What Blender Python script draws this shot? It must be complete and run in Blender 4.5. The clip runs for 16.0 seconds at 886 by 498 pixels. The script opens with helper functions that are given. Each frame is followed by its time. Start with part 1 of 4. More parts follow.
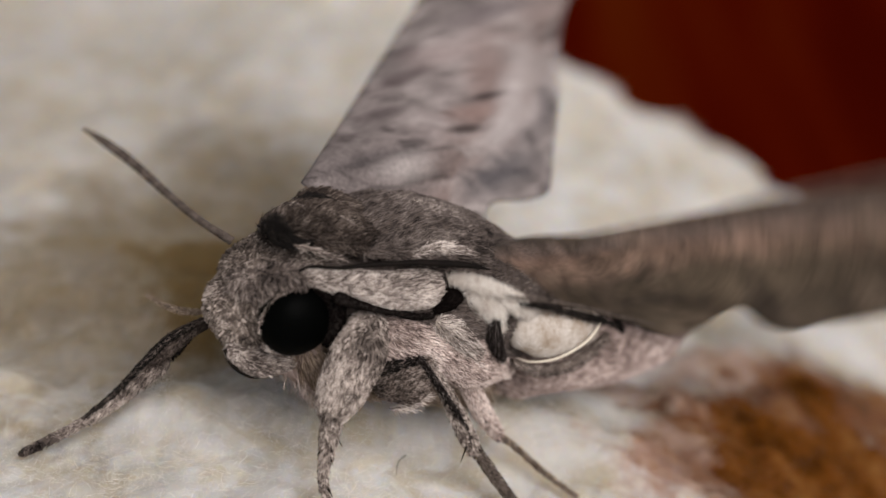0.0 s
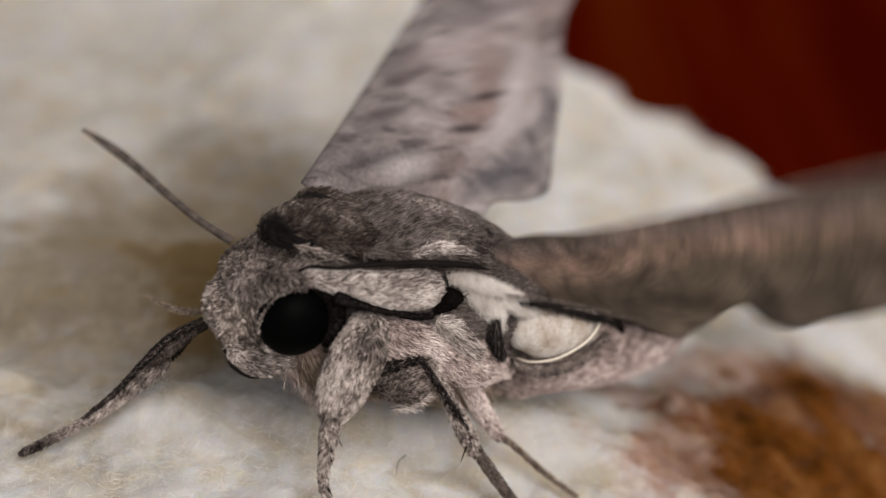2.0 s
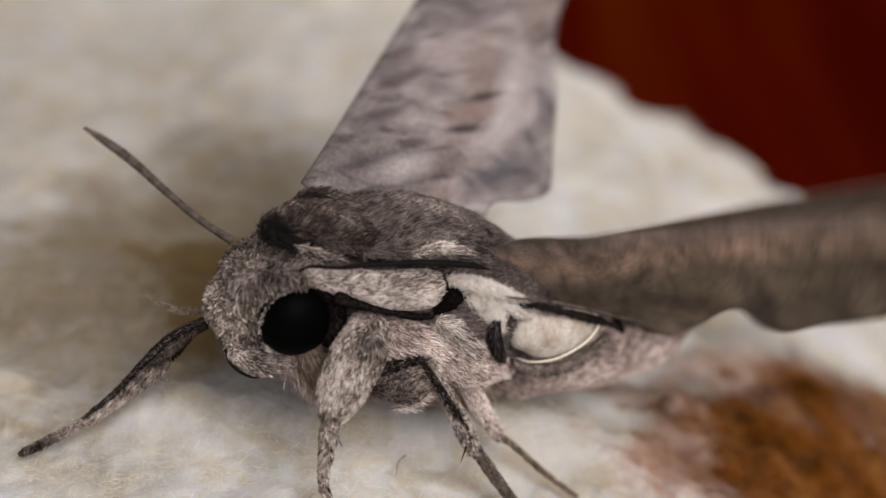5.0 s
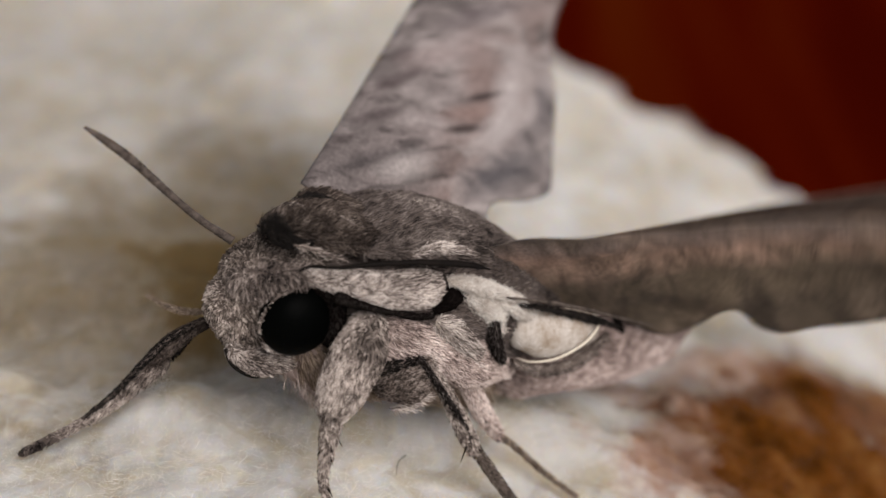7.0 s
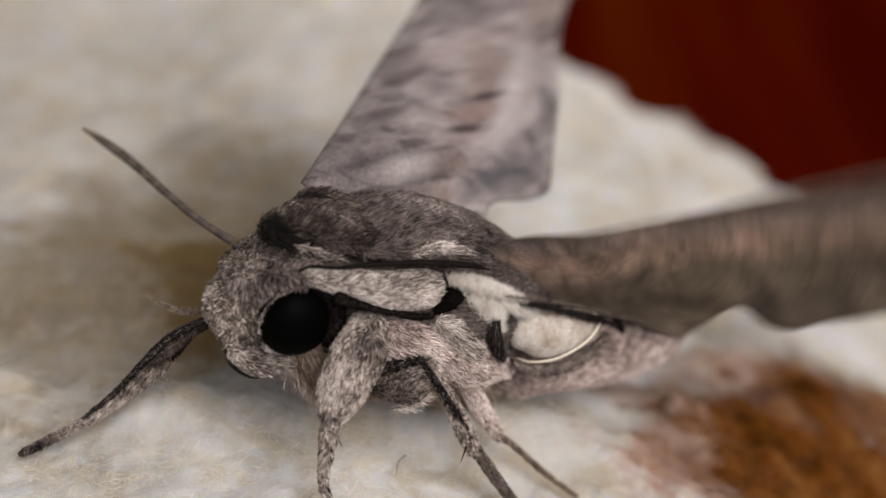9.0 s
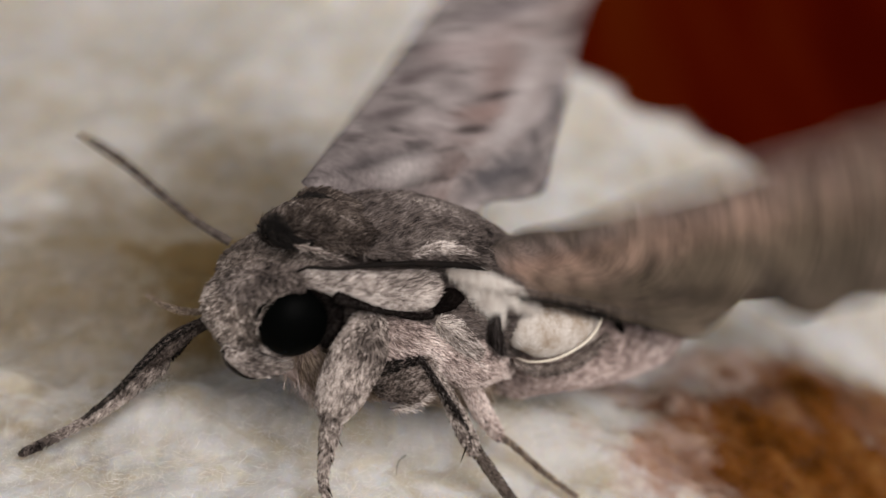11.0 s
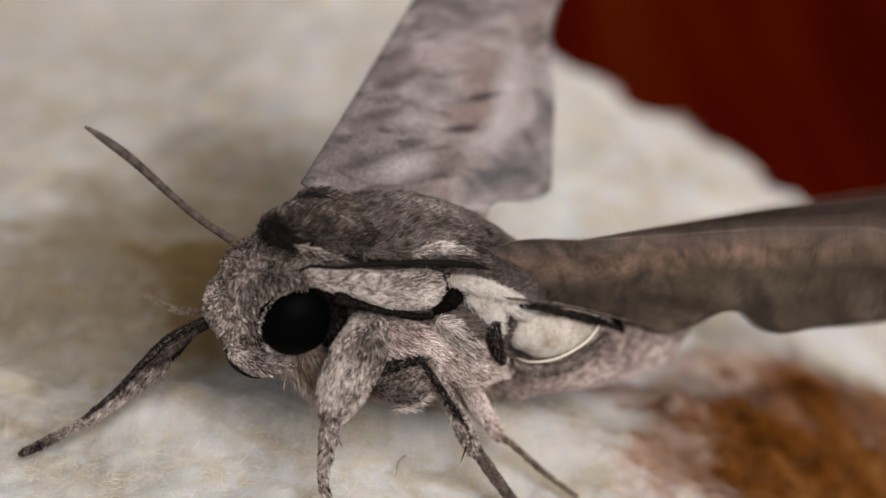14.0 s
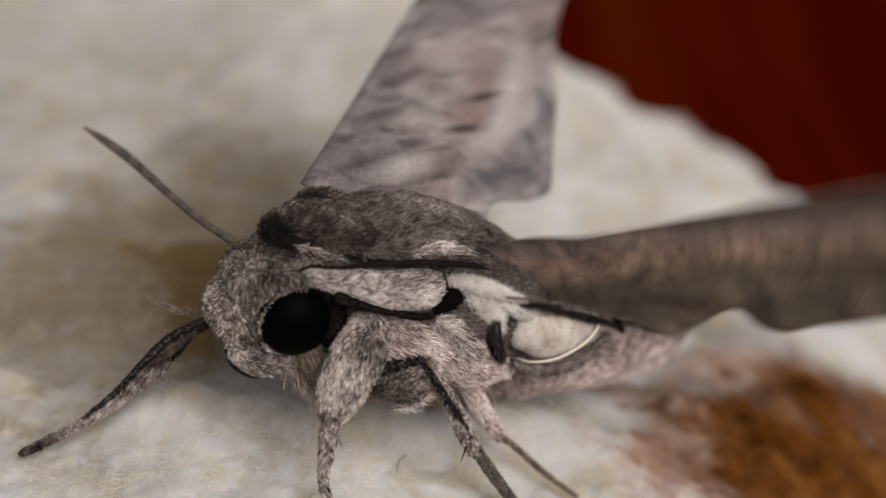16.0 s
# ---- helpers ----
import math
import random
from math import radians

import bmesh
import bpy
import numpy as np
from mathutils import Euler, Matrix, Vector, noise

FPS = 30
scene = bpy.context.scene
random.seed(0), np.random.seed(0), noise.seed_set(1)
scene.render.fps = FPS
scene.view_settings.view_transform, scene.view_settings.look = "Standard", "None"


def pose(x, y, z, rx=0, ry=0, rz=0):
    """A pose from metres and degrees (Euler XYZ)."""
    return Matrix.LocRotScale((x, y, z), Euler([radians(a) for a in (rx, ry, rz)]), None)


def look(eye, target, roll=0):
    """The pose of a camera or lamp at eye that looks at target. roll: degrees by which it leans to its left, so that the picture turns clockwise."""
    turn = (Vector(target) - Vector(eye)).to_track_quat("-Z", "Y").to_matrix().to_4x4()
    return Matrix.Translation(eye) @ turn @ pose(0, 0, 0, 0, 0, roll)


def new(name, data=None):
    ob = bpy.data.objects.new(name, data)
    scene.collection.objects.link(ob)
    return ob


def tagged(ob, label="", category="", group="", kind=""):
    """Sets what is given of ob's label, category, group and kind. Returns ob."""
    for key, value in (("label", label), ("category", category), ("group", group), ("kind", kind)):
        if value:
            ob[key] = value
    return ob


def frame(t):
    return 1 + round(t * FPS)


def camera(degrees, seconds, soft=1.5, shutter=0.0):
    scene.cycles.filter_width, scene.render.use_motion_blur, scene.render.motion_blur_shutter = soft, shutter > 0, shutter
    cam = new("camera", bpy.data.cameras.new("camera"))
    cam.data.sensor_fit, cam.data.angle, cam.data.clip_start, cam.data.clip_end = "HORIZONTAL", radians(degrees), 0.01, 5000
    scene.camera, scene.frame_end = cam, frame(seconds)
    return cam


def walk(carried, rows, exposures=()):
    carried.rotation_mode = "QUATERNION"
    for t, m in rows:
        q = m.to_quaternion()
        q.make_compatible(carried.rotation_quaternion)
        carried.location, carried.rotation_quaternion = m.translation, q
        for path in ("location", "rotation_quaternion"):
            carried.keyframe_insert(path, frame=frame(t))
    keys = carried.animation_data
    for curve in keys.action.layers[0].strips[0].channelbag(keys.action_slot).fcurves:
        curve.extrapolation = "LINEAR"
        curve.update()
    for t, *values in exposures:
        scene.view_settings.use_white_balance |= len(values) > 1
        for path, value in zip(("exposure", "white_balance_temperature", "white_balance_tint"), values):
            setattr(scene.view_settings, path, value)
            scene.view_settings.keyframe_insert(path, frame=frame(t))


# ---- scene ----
# A static macro view of a grey hawk moth shivering its wings on a pale fleece. Built in millimetres.
MM = 0.001
cam = camera(24, 16.0, soft=1.4, shutter=1.0)
EYE, AIM = (0, -0.067973, 0.038196), (0, 0, 0.0065)
walk(cam, [(0.0, look(EYE, AIM)), (16.0, look(EYE, AIM))], [(0.0, 0.01, 6300, 15), (15.5, 0.01, 6300, 15), (16.0, -0.10, 6300, 15)])
cam.data.dof.use_dof = True
cam.data.dof.focus_distance = 0.0732
cam.data.dof.aperture_fstop = 36

# ---- daylight: soft window-like sky with a wide, weak sun ----
world = bpy.data.worlds.new("sky")
scene.world = world
world.use_nodes = True
wn, wl = world.node_tree.nodes, world.node_tree.links
sky = wn.new("ShaderNodeTexSky")
sky.sky_type, sky.sun_disc = "NISHITA", False
SUN_ELEV, SUN_AZ = radians(40), radians(148)
sky.sun_elevation, sky.sun_rotation = SUN_ELEV, SUN_AZ
wn["Background"].inputs["Strength"].default_value = 0.066
pale = wn.new("ShaderNodeHueSaturation")
pale.inputs["Saturation"].default_value = 0.0
wl.new(sky.outputs["Color"], pale.inputs["Color"])
wl.new(pale.outputs["Color"], wn["Background"].inputs["Color"])
sun_data = bpy.data.lights.new("sun", "SUN")
sun_data.energy, sun_data.angle, sun_data.color = 3.25, radians(45), (1.0, 0.93, 0.84)
sun = new("sun", sun_data)
sun_dir = Vector((math.sin(SUN_AZ) * math.cos(SUN_ELEV), math.cos(SUN_AZ) * math.cos(SUN_ELEV), math.sin(SUN_ELEV)))
sun.matrix_world = look(sun_dir * 0.5, (0, 0, 0))


# ---- materials ----
def material(name, rough=0.9, sheen=0.0, spec=0.3):
    m = bpy.data.materials.new(name)
    m.use_nodes = True
    b = m.node_tree.nodes["Principled BSDF"]
    b.inputs["Roughness"].default_value = rough
    b.inputs["Sheen Weight"].default_value = sheen
    b.inputs["Specular IOR Level"].default_value = spec
    return m, m.node_tree.nodes, m.node_tree.links, b


def ramp(nodes, stops):
    r = nodes.new("ShaderNodeValToRGB")
    e = r.color_ramp.elements
    while len(e) < len(stops):
        e.new(0.5)
    for el, (p, c) in zip(e, stops):
        el.position, el.color = p, (*c, 1)
    return r


def noise_node(nodes, links, coord, scale, detail=4, rough=0.6, warp=0.0, stretch=None):
    n = nodes.new("ShaderNodeTexNoise")
    n.inputs["Scale"].default_value, n.inputs["Detail"].default_value = scale, detail
    n.inputs["Roughness"].default_value, n.inputs["Distortion"].default_value = rough, warp
    if stretch:
        mp = nodes.new("ShaderNodeMapping")
        mp.inputs["Scale"].default_value = stretch
        links.new(coord, mp.inputs["Vector"])
        coord = mp.outputs["Vector"]
    links.new(coord, n.inputs["Vector"])
    return n


def mix(nodes, links, a, b, fac, mode="MIX"):
    x = nodes.new("ShaderNodeMix")
    x.data_type, x.blend_type = "RGBA", mode
    for sock, v in ((x.inputs[0], fac), (x.inputs[6], a), (x.inputs[7], b)):
        if isinstance(v, (int, float)):
            sock.default_value = v
        elif isinstance(v, tuple):
            sock.default_value = (*v, 1)
        else:
            links.new(v, sock)
    return x.outputs[2]


def fur_material(name, stops, spread=0.5, patch=350, rough=0.75, gloss=0.12):
    """Hair or scales: each strand has its own tone, drifting in soft patches over the body."""
    m, n, l, b = material(name, rough, 0.17 * gloss, gloss)
    tc = n.new("ShaderNodeTexCoord")
    geo = n.new("ShaderNodeNewGeometry")
    big = noise_node(n, l, tc.outputs["Object"], patch, 2)
    tuft = noise_node(n, l, tc.outputs["Object"], 2700, 3, 0.6, 0.5)
    patches = n.new("ShaderNodeMix")
    patches.inputs[0].default_value = 0.5
    l.new(big.outputs["Fac"], patches.inputs[2])
    l.new(tuft.outputs["Fac"], patches.inputs[3])
    wide = n.new("ShaderNodeMapRange")
    wide.inputs["From Min"].default_value, wide.inputs["From Max"].default_value = 0.365, 0.635
    l.new(patches.outputs[0], wide.inputs["Value"])
    mixer = n.new("ShaderNodeMix")
    mixer.inputs[0].default_value = spread
    l.new(wide.outputs[0], mixer.inputs[2])
    l.new(geo.outputs["Random Per Island"], mixer.inputs[3])
    r = ramp(n, stops)
    l.new(mixer.outputs[0], r.inputs["Fac"])
    l.new(r.outputs["Color"], b.inputs["Base Color"])
    return m


FUR_GREY = fur_material("grey_fur", [(0.16, (0.012, 0.009, 0.008)), (0.4, (0.092, 0.073, 0.064)), (0.66, (0.235, 0.194, 0.172)), (0.92, (0.55, 0.48, 0.43))])
FUR_LEG = fur_material("leg_fur", [(0.2, (0.016, 0.012, 0.010)), (0.38, (0.115, 0.092, 0.079)), (0.58, (0.34, 0.285, 0.25)), (0.82, (0.68, 0.60, 0.54))])
FUR_BROWN = fur_material("brown_fur", [(0.1, (0.010, 0.007, 0.006)), (0.45, (0.062, 0.047, 0.038)), (0.75, (0.17, 0.138, 0.115)), (1.0, (0.42, 0.36, 0.31))])
FUR_SHOULDER = fur_material("shoulder_fur", [(0.12, (0.018, 0.014, 0.012)), (0.42, (0.085, 0.068, 0.06)), (0.72, (0.20, 0.168, 0.15)), (1.0, (0.42, 0.36, 0.32))], 0.45)
FUR_THIGH = fur_material("thigh_fur", [(0.18, (0.009, 0.007, 0.005)), (0.42, (0.05, 0.038, 0.031)), (0.66, (0.18, 0.142, 0.122)), (0.9, (0.46, 0.40, 0.36))])
FUR_COLLAR = fur_material("collar_fur", [(0.12, (0.007, 0.005, 0.004)), (0.48, (0.042, 0.031, 0.025)), (0.75, (0.13, 0.103, 0.086)), (1.0, (0.38, 0.32, 0.28))])
# near-black fur; also paints the shade in the collar hollow and the wing fold
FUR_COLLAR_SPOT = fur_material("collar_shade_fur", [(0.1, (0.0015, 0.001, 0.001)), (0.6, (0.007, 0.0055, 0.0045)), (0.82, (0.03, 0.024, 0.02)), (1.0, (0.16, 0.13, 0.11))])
FUR_DARK = fur_material("black_fur", [(0.0, (0.002, 0.0015, 0.0015)), (0.7, (0.006, 0.0045, 0.004)), (0.88, (0.012, 0.009, 0.008)), (1.0, (0.04, 0.032, 0.028))], 0.55, 350, 0.9, 0.01)
FUR_BLOT = fur_material("sooty_fur", [(0.0, (0.003, 0.0025, 0.002)), (0.6, (0.014, 0.011, 0.010)), (0.85, (0.09, 0.075, 0.07)), (1.0, (0.34, 0.30, 0.27))], 0.8, 350, 0.9, 0.02)
FUR_TAN = fur_material("tan_hair", [(0.1, (0.055, 0.038, 0.026)), (0.4, (0.17, 0.125, 0.09)), (0.7, (0.33, 0.26, 0.20)), (0.95, (0.56, 0.47, 0.38))])
FUR_PINK = fur_material("pinkish_fur", [(0.16, (0.075, 0.053, 0.047)), (0.38, (0.36, 0.28, 0.252)), (0.62, (0.62, 0.515, 0.465)), (0.86, (0.84, 0.745, 0.69))])
FUR_ABDOMEN = fur_material("abdomen_scales", [(0.16, (0.11, 0.078, 0.069)), (0.38, (0.30, 0.228, 0.205)), (0.64, (0.53, 0.425, 0.385)), (0.9, (0.76, 0.65, 0.60))], 0.5, 420)
FUR_WHITE = fur_material("white_fur", [(0.0, (0.34, 0.27, 0.22)), (0.35, (0.62, 0.56, 0.50)), (0.75, (0.80, 0.77, 0.72))])
FUR_BACK = fur_material("back_fur", [(0.12, (0.013, 0.010, 0.009)), (0.42, (0.070, 0.056, 0.050)), (0.72, (0.158, 0.131, 0.118)), (1.0, (0.36, 0.31, 0.28))], 0.42)
FUR_HEAD = fur_material("head_fur", [(0.2, (0.014, 0.011, 0.009)), (0.42, (0.10, 0.079, 0.066)), (0.64, (0.27, 0.222, 0.19)), (0.86, (0.62, 0.54, 0.48))])
FUR_PALE = fur_material("pale_fur", [(0.16, (0.035, 0.027, 0.023)), (0.38, (0.20, 0.165, 0.146)), (0.6, (0.46, 0.40, 0.36)), (0.86, (0.80, 0.73, 0.67))])


def skin_material(name, dark, light, scale=900):
    m, n, l, b = material(name, 0.8, 0.0, 0.12)
    tc = n.new("ShaderNodeTexCoord")
    a = noise_node(n, l, tc.outputs["Object"], scale, 5, 0.7)
    r = ramp(n, [(0.3, dark), (0.7, light)])
    l.new(a.outputs["Fac"], r.inputs["Fac"])
    l.new(r.outputs["Color"], b.inputs["Base Color"])
    bump = n.new("ShaderNodeBump")
    bump.inputs["Strength"].default_value, bump.inputs["Distance"].default_value = 0.6, 0.0001
    l.new(a.outputs["Fac"], bump.inputs["Height"])
    l.new(bump.outputs["Normal"], b.inputs["Normal"])
    return m


SKIN_GREY = skin_material("grey_skin", (0.04, 0.03, 0.026), (0.18, 0.145, 0.125))
SKIN_PINK = skin_material("pink_skin", (0.13, 0.097, 0.085), (0.32, 0.25, 0.225))
SKIN_WHITE = skin_material("white_skin", (0.22, 0.155, 0.095), (0.66, 0.625, 0.575), 760)
SKIN_SHIELD = skin_material("shield_skin", (0.23, 0.165, 0.105), (0.72, 0.69, 0.65), 900)
SKIN_DARK = skin_material("dark_skin", (0.003, 0.0025, 0.002), (0.018, 0.014, 0.012))
SKIN_ANT = skin_material("antenna_skin", (0.02, 0.015, 0.012), (0.13, 0.105, 0.09), 2500)
# darker copy of the antenna skin, with the slit's shade in its colour
ANT_SHADED = skin_material("shaded_antenna_skin", (0.0012, 0.001, 0.0008), (0.009, 0.0062, 0.0048), 1800)
RIM = skin_material("rim_skin", (0.50, 0.44, 0.34), (0.74, 0.69, 0.58), 600)

EYE_MAT, _n, _l, _b = material("compound_eye", 0.42, 0.0, 0.012)
_b.inputs["Base Color"].default_value = (0.0009, 0.0011, 0.001, 1)
_t = _n.new("ShaderNodeTexVoronoi")
_t.inputs["Scale"].default_value = 14000
_c = _n.new("ShaderNodeTexCoord")
_l.new(_c.outputs["Object"], _t.inputs["Vector"])
_bp = _n.new("ShaderNodeBump")
_bp.inputs["Strength"].default_value, _bp.inputs["Distance"].default_value = 0.25, 0.00002
_l.new(_t.outputs["Distance"], _bp.inputs["Height"])
_l.new(_bp.outputs["Normal"], _b.inputs["Normal"])


def wing_material(name, bands, light, dark, light_amount, dark_amount, tick=0.0, turn=0.0, blotch=0.35, marks=()):
    """Powdery scales in wavy streaks. Object x runs along the span, y back across the chord; bands are (mm from the front, colour)."""
    m, n, l, b = material(name, 0.85, 0.04, 0.12)
    co = n.new("ShaderNodeTexCoord").outputs["Object"]
    sep = n.new("ShaderNodeSeparateXYZ")
    l.new(co, sep.inputs["Vector"])
    drift = noise_node(n, l, co, 300, 4, 0.6, 0.5)
    place = n.new("ShaderNodeMath")
    place.operation = "MULTIPLY_ADD"
    place.inputs[1].default_value = 100.0
    l.new(sep.outputs["Y"], place.inputs[0])
    shift = n.new("ShaderNodeMath")
    shift.operation = "MULTIPLY_ADD"
    shift.inputs[1].default_value, shift.inputs[2].default_value = 0.36, -0.08
    l.new(drift.outputs["Fac"], shift.inputs[0])
    l.new(shift.outputs[0], place.inputs[2])
    r = ramp(n, [((mm + 1.0) / 10.0, c) for mm, c in bands])
    l.new(place.outputs[0], r.inputs["Fac"])
    vr = n.new("ShaderNodeVectorRotate")
    vr.rotation_type = "Z_AXIS"
    vr.inputs["Angle"].default_value = radians(turn)
    l.new(co, vr.inputs["Vector"])
    wavy = noise_node(n, l, vr.outputs[0], 620, 5, 0.62, 0.8, (1.0, 0.4, 1.0))
    fine = noise_node(n, l, vr.outputs[0], 1250, 4, 0.62, 0.7, (1.0, 0.26, 1.0))
    grain = noise_node(n, l, co, 7000, 2)
    pale = ramp(n, [(0.48, (0, 0, 0)), (0.62, (light_amount,) * 3)])
    l.new(wavy.outputs["Fac"], pale.inputs["Fac"])
    deep = ramp(n, [(0.36, (dark_amount,) * 3), (0.49, (0, 0, 0))])
    l.new(fine.outputs["Fac"], deep.inputs["Fac"])
    c = mix(n, l, r.outputs["Color"], light, pale.outputs["Color"])
    c = mix(n, l, c, dark, deep.outputs["Color"])
    if tick:
        cross = noise_node(n, l, co, 1500, 3, 0.6, 0.2, (1.0, 0.12, 1.0))
        cr = ramp(n, [(0.32, (tick,) * 3), (0.45, (0, 0, 0))])
        l.new(cross.outputs["Fac"], cr.inputs["Fac"])
        c = mix(n, l, c, dark, cr.outputs["Color"])
    cloud = noise_node(n, l, vr.outputs[0], 330, 4, 0.6, 0.9, (1.0, 0.55, 1.0))
    cl = ramp(n, [(0.34, (1 - blotch,) * 3), (0.52, (1, 1, 1)), (0.7, (1 + 0.5 * blotch,) * 3)])
    l.new(cloud.outputs["Fac"], cl.inputs["Fac"])
    c = mix(n, l, c, cl.outputs["Color"], 1.0, "MULTIPLY")
    for cx, cy, rx, ry, angle, colour, amount in marks:
        away = n.new("ShaderNodeVectorMath")
        away.operation = "SUBTRACT"
        away.inputs[1].default_value = (cx * MM, cy * MM, 0)
        l.new(co, away.inputs[0])
        spin = n.new("ShaderNodeVectorRotate")
        spin.rotation_type = "Z_AXIS"
        spin.inputs["Angle"].default_value = -radians(angle)
        l.new(away.outputs[0], spin.inputs["Vector"])
        size = n.new("ShaderNodeVectorMath")
        size.operation = "MULTIPLY"
        size.inputs[1].default_value = (1 / (rx * MM), 1 / (ry * MM), 0)
        l.new(spin.outputs[0], size.inputs[0])
        far = n.new("ShaderNodeVectorMath")
        far.operation = "LENGTH"
        l.new(size.outputs[0], far.inputs[0])
        rag = n.new("ShaderNodeMath")
        rag.operation = "MULTIPLY_ADD"
        rag.inputs[1].default_value = 1.4
        l.new(fine.outputs["Fac"], rag.inputs[0])
        l.new(far.outputs["Value"], rag.inputs[2])
        soft = ramp(n, [(0.5, (amount,) * 3), (0.95, (0, 0, 0))])
        half = n.new("ShaderNodeMath")
        half.operation = "MULTIPLY"
        half.inputs[1].default_value = 0.5
        l.new(rag.outputs[0], half.inputs[0])
        l.new(half.outputs[0], soft.inputs["Fac"])
        c = mix(n, l, c, colour, soft.outputs["Color"])
    gr = ramp(n, [(0.3, (0.7, 0.7, 0.7)), (0.7, (1.15, 1.15, 1.15))])
    l.new(grain.outputs["Fac"], gr.inputs["Fac"])
    l.new(mix(n, l, c, gr.outputs["Color"], 1.0, "MULTIPLY"), b.inputs["Base Color"])
    bump = n.new("ShaderNodeBump")
    bump.inputs["Strength"].default_value, bump.inputs["Distance"].default_value = 0.4, 0.00008
    l.new(fine.outputs["Fac"], bump.inputs["Height"])
    l.new(bump.outputs["Normal"], b.inputs["Normal"])
    return m


WING_TOP = wing_material("wing_upper_side", [(0.0, (0.175, 0.15, 0.145)), (2.5, (0.25, 0.213, 0.205)), (4.5, (0.235, 0.18, 0.165)), (6.5, (0.36, 0.32, 0.31)), (8.0, (0.22, 0.192, 0.187))],
                         (0.40, 0.355, 0.34), (0.042, 0.035, 0.034), 0.6, 0.72, 0.0, 45, 0.3, [
                             (9.88, 3.41, 2.60, 1.12, 148, (0.225, 0.165, 0.15), 0.75), (10.32, 4.88, 2.90, 0.85, 166, (0.44, 0.4, 0.39), 0.8), (12.02, 6.57, 1.53, 0.65, 160, (0.13, 0.115, 0.118), 0.8), (6.37, 0.32, 0.69, 0.30, -144, (0.07, 0.055, 0.055), 0.9), (8.09, 0.21, 0.77, 0.35, -176, (0.1, 0.08, 0.08), 0.7),
                             (9.18, 3.74, 1.4, 0.22, 33, (0.045, 0.034, 0.033), 0.9), (7.42, 3.89, 1.5, 0.2, 41, (0.05, 0.037, 0.035), 0.9), (4.72, 0.6, 1.5, 0.28, 31, (0.075, 0.06, 0.06), 0.8),
                             (2.76, 0.01, 0.8, 0.25, 28, (0.07, 0.057, 0.056), 0.8), (3.0, 1.33, 2.1, 0.36, 31, (0.075, 0.065, 0.065), 0.7), (7.52, 6.35, 3.0, 0.8, 29, (0.085, 0.079, 0.085), 0.9),
                             (10.0, 6.5, 1.9, 0.6, 21, (0.11, 0.095, 0.097), 0.6), (3.81, 2.63, 1.7, 0.55, 34, (0.46, 0.42, 0.40), 0.5), (9.17, 5.3, 2.6, 0.6, 18, (0.42, 0.38, 0.37), 0.7),
                             (9.32, 1.4, 2.2, 0.55, 30, (0.31, 0.25, 0.24), 0.6), (8.1, 3.6, 1.6, 0.4, 35, (0.24, 0.16, 0.14), 0.6), (6.72, 0.55, 1.8, 0.28, 25, (0.09, 0.07, 0.07), 0.7), (12.5, 2.0, 2.6, 0.5, 29, (0.12, 0.10, 0.105), 0.6)])
WING_UNDER = wing_material("wing_under_side", [(0.0, (0.17, 0.135, 0.115)), (1.0, (0.29, 0.22, 0.19)), (2.4, (0.44, 0.29, 0.222)), (4.2, (0.150, 0.114, 0.079)), (7.5, (0.098, 0.076, 0.055))],
                           (0.27, 0.205, 0.155), (0.05, 0.037, 0.028), 0.45, 0.5, 0.26, 0.0, 0.6)
WING_BACK = wing_material("wing_back_layer", [(0.0, (0.12, 0.084, 0.064)), (3.0, (0.15, 0.104, 0.078)), (8.0, (0.12, 0.09, 0.07))], (0.18, 0.13, 0.10), (0.05, 0.036, 0.028), 0.4, 0.4)


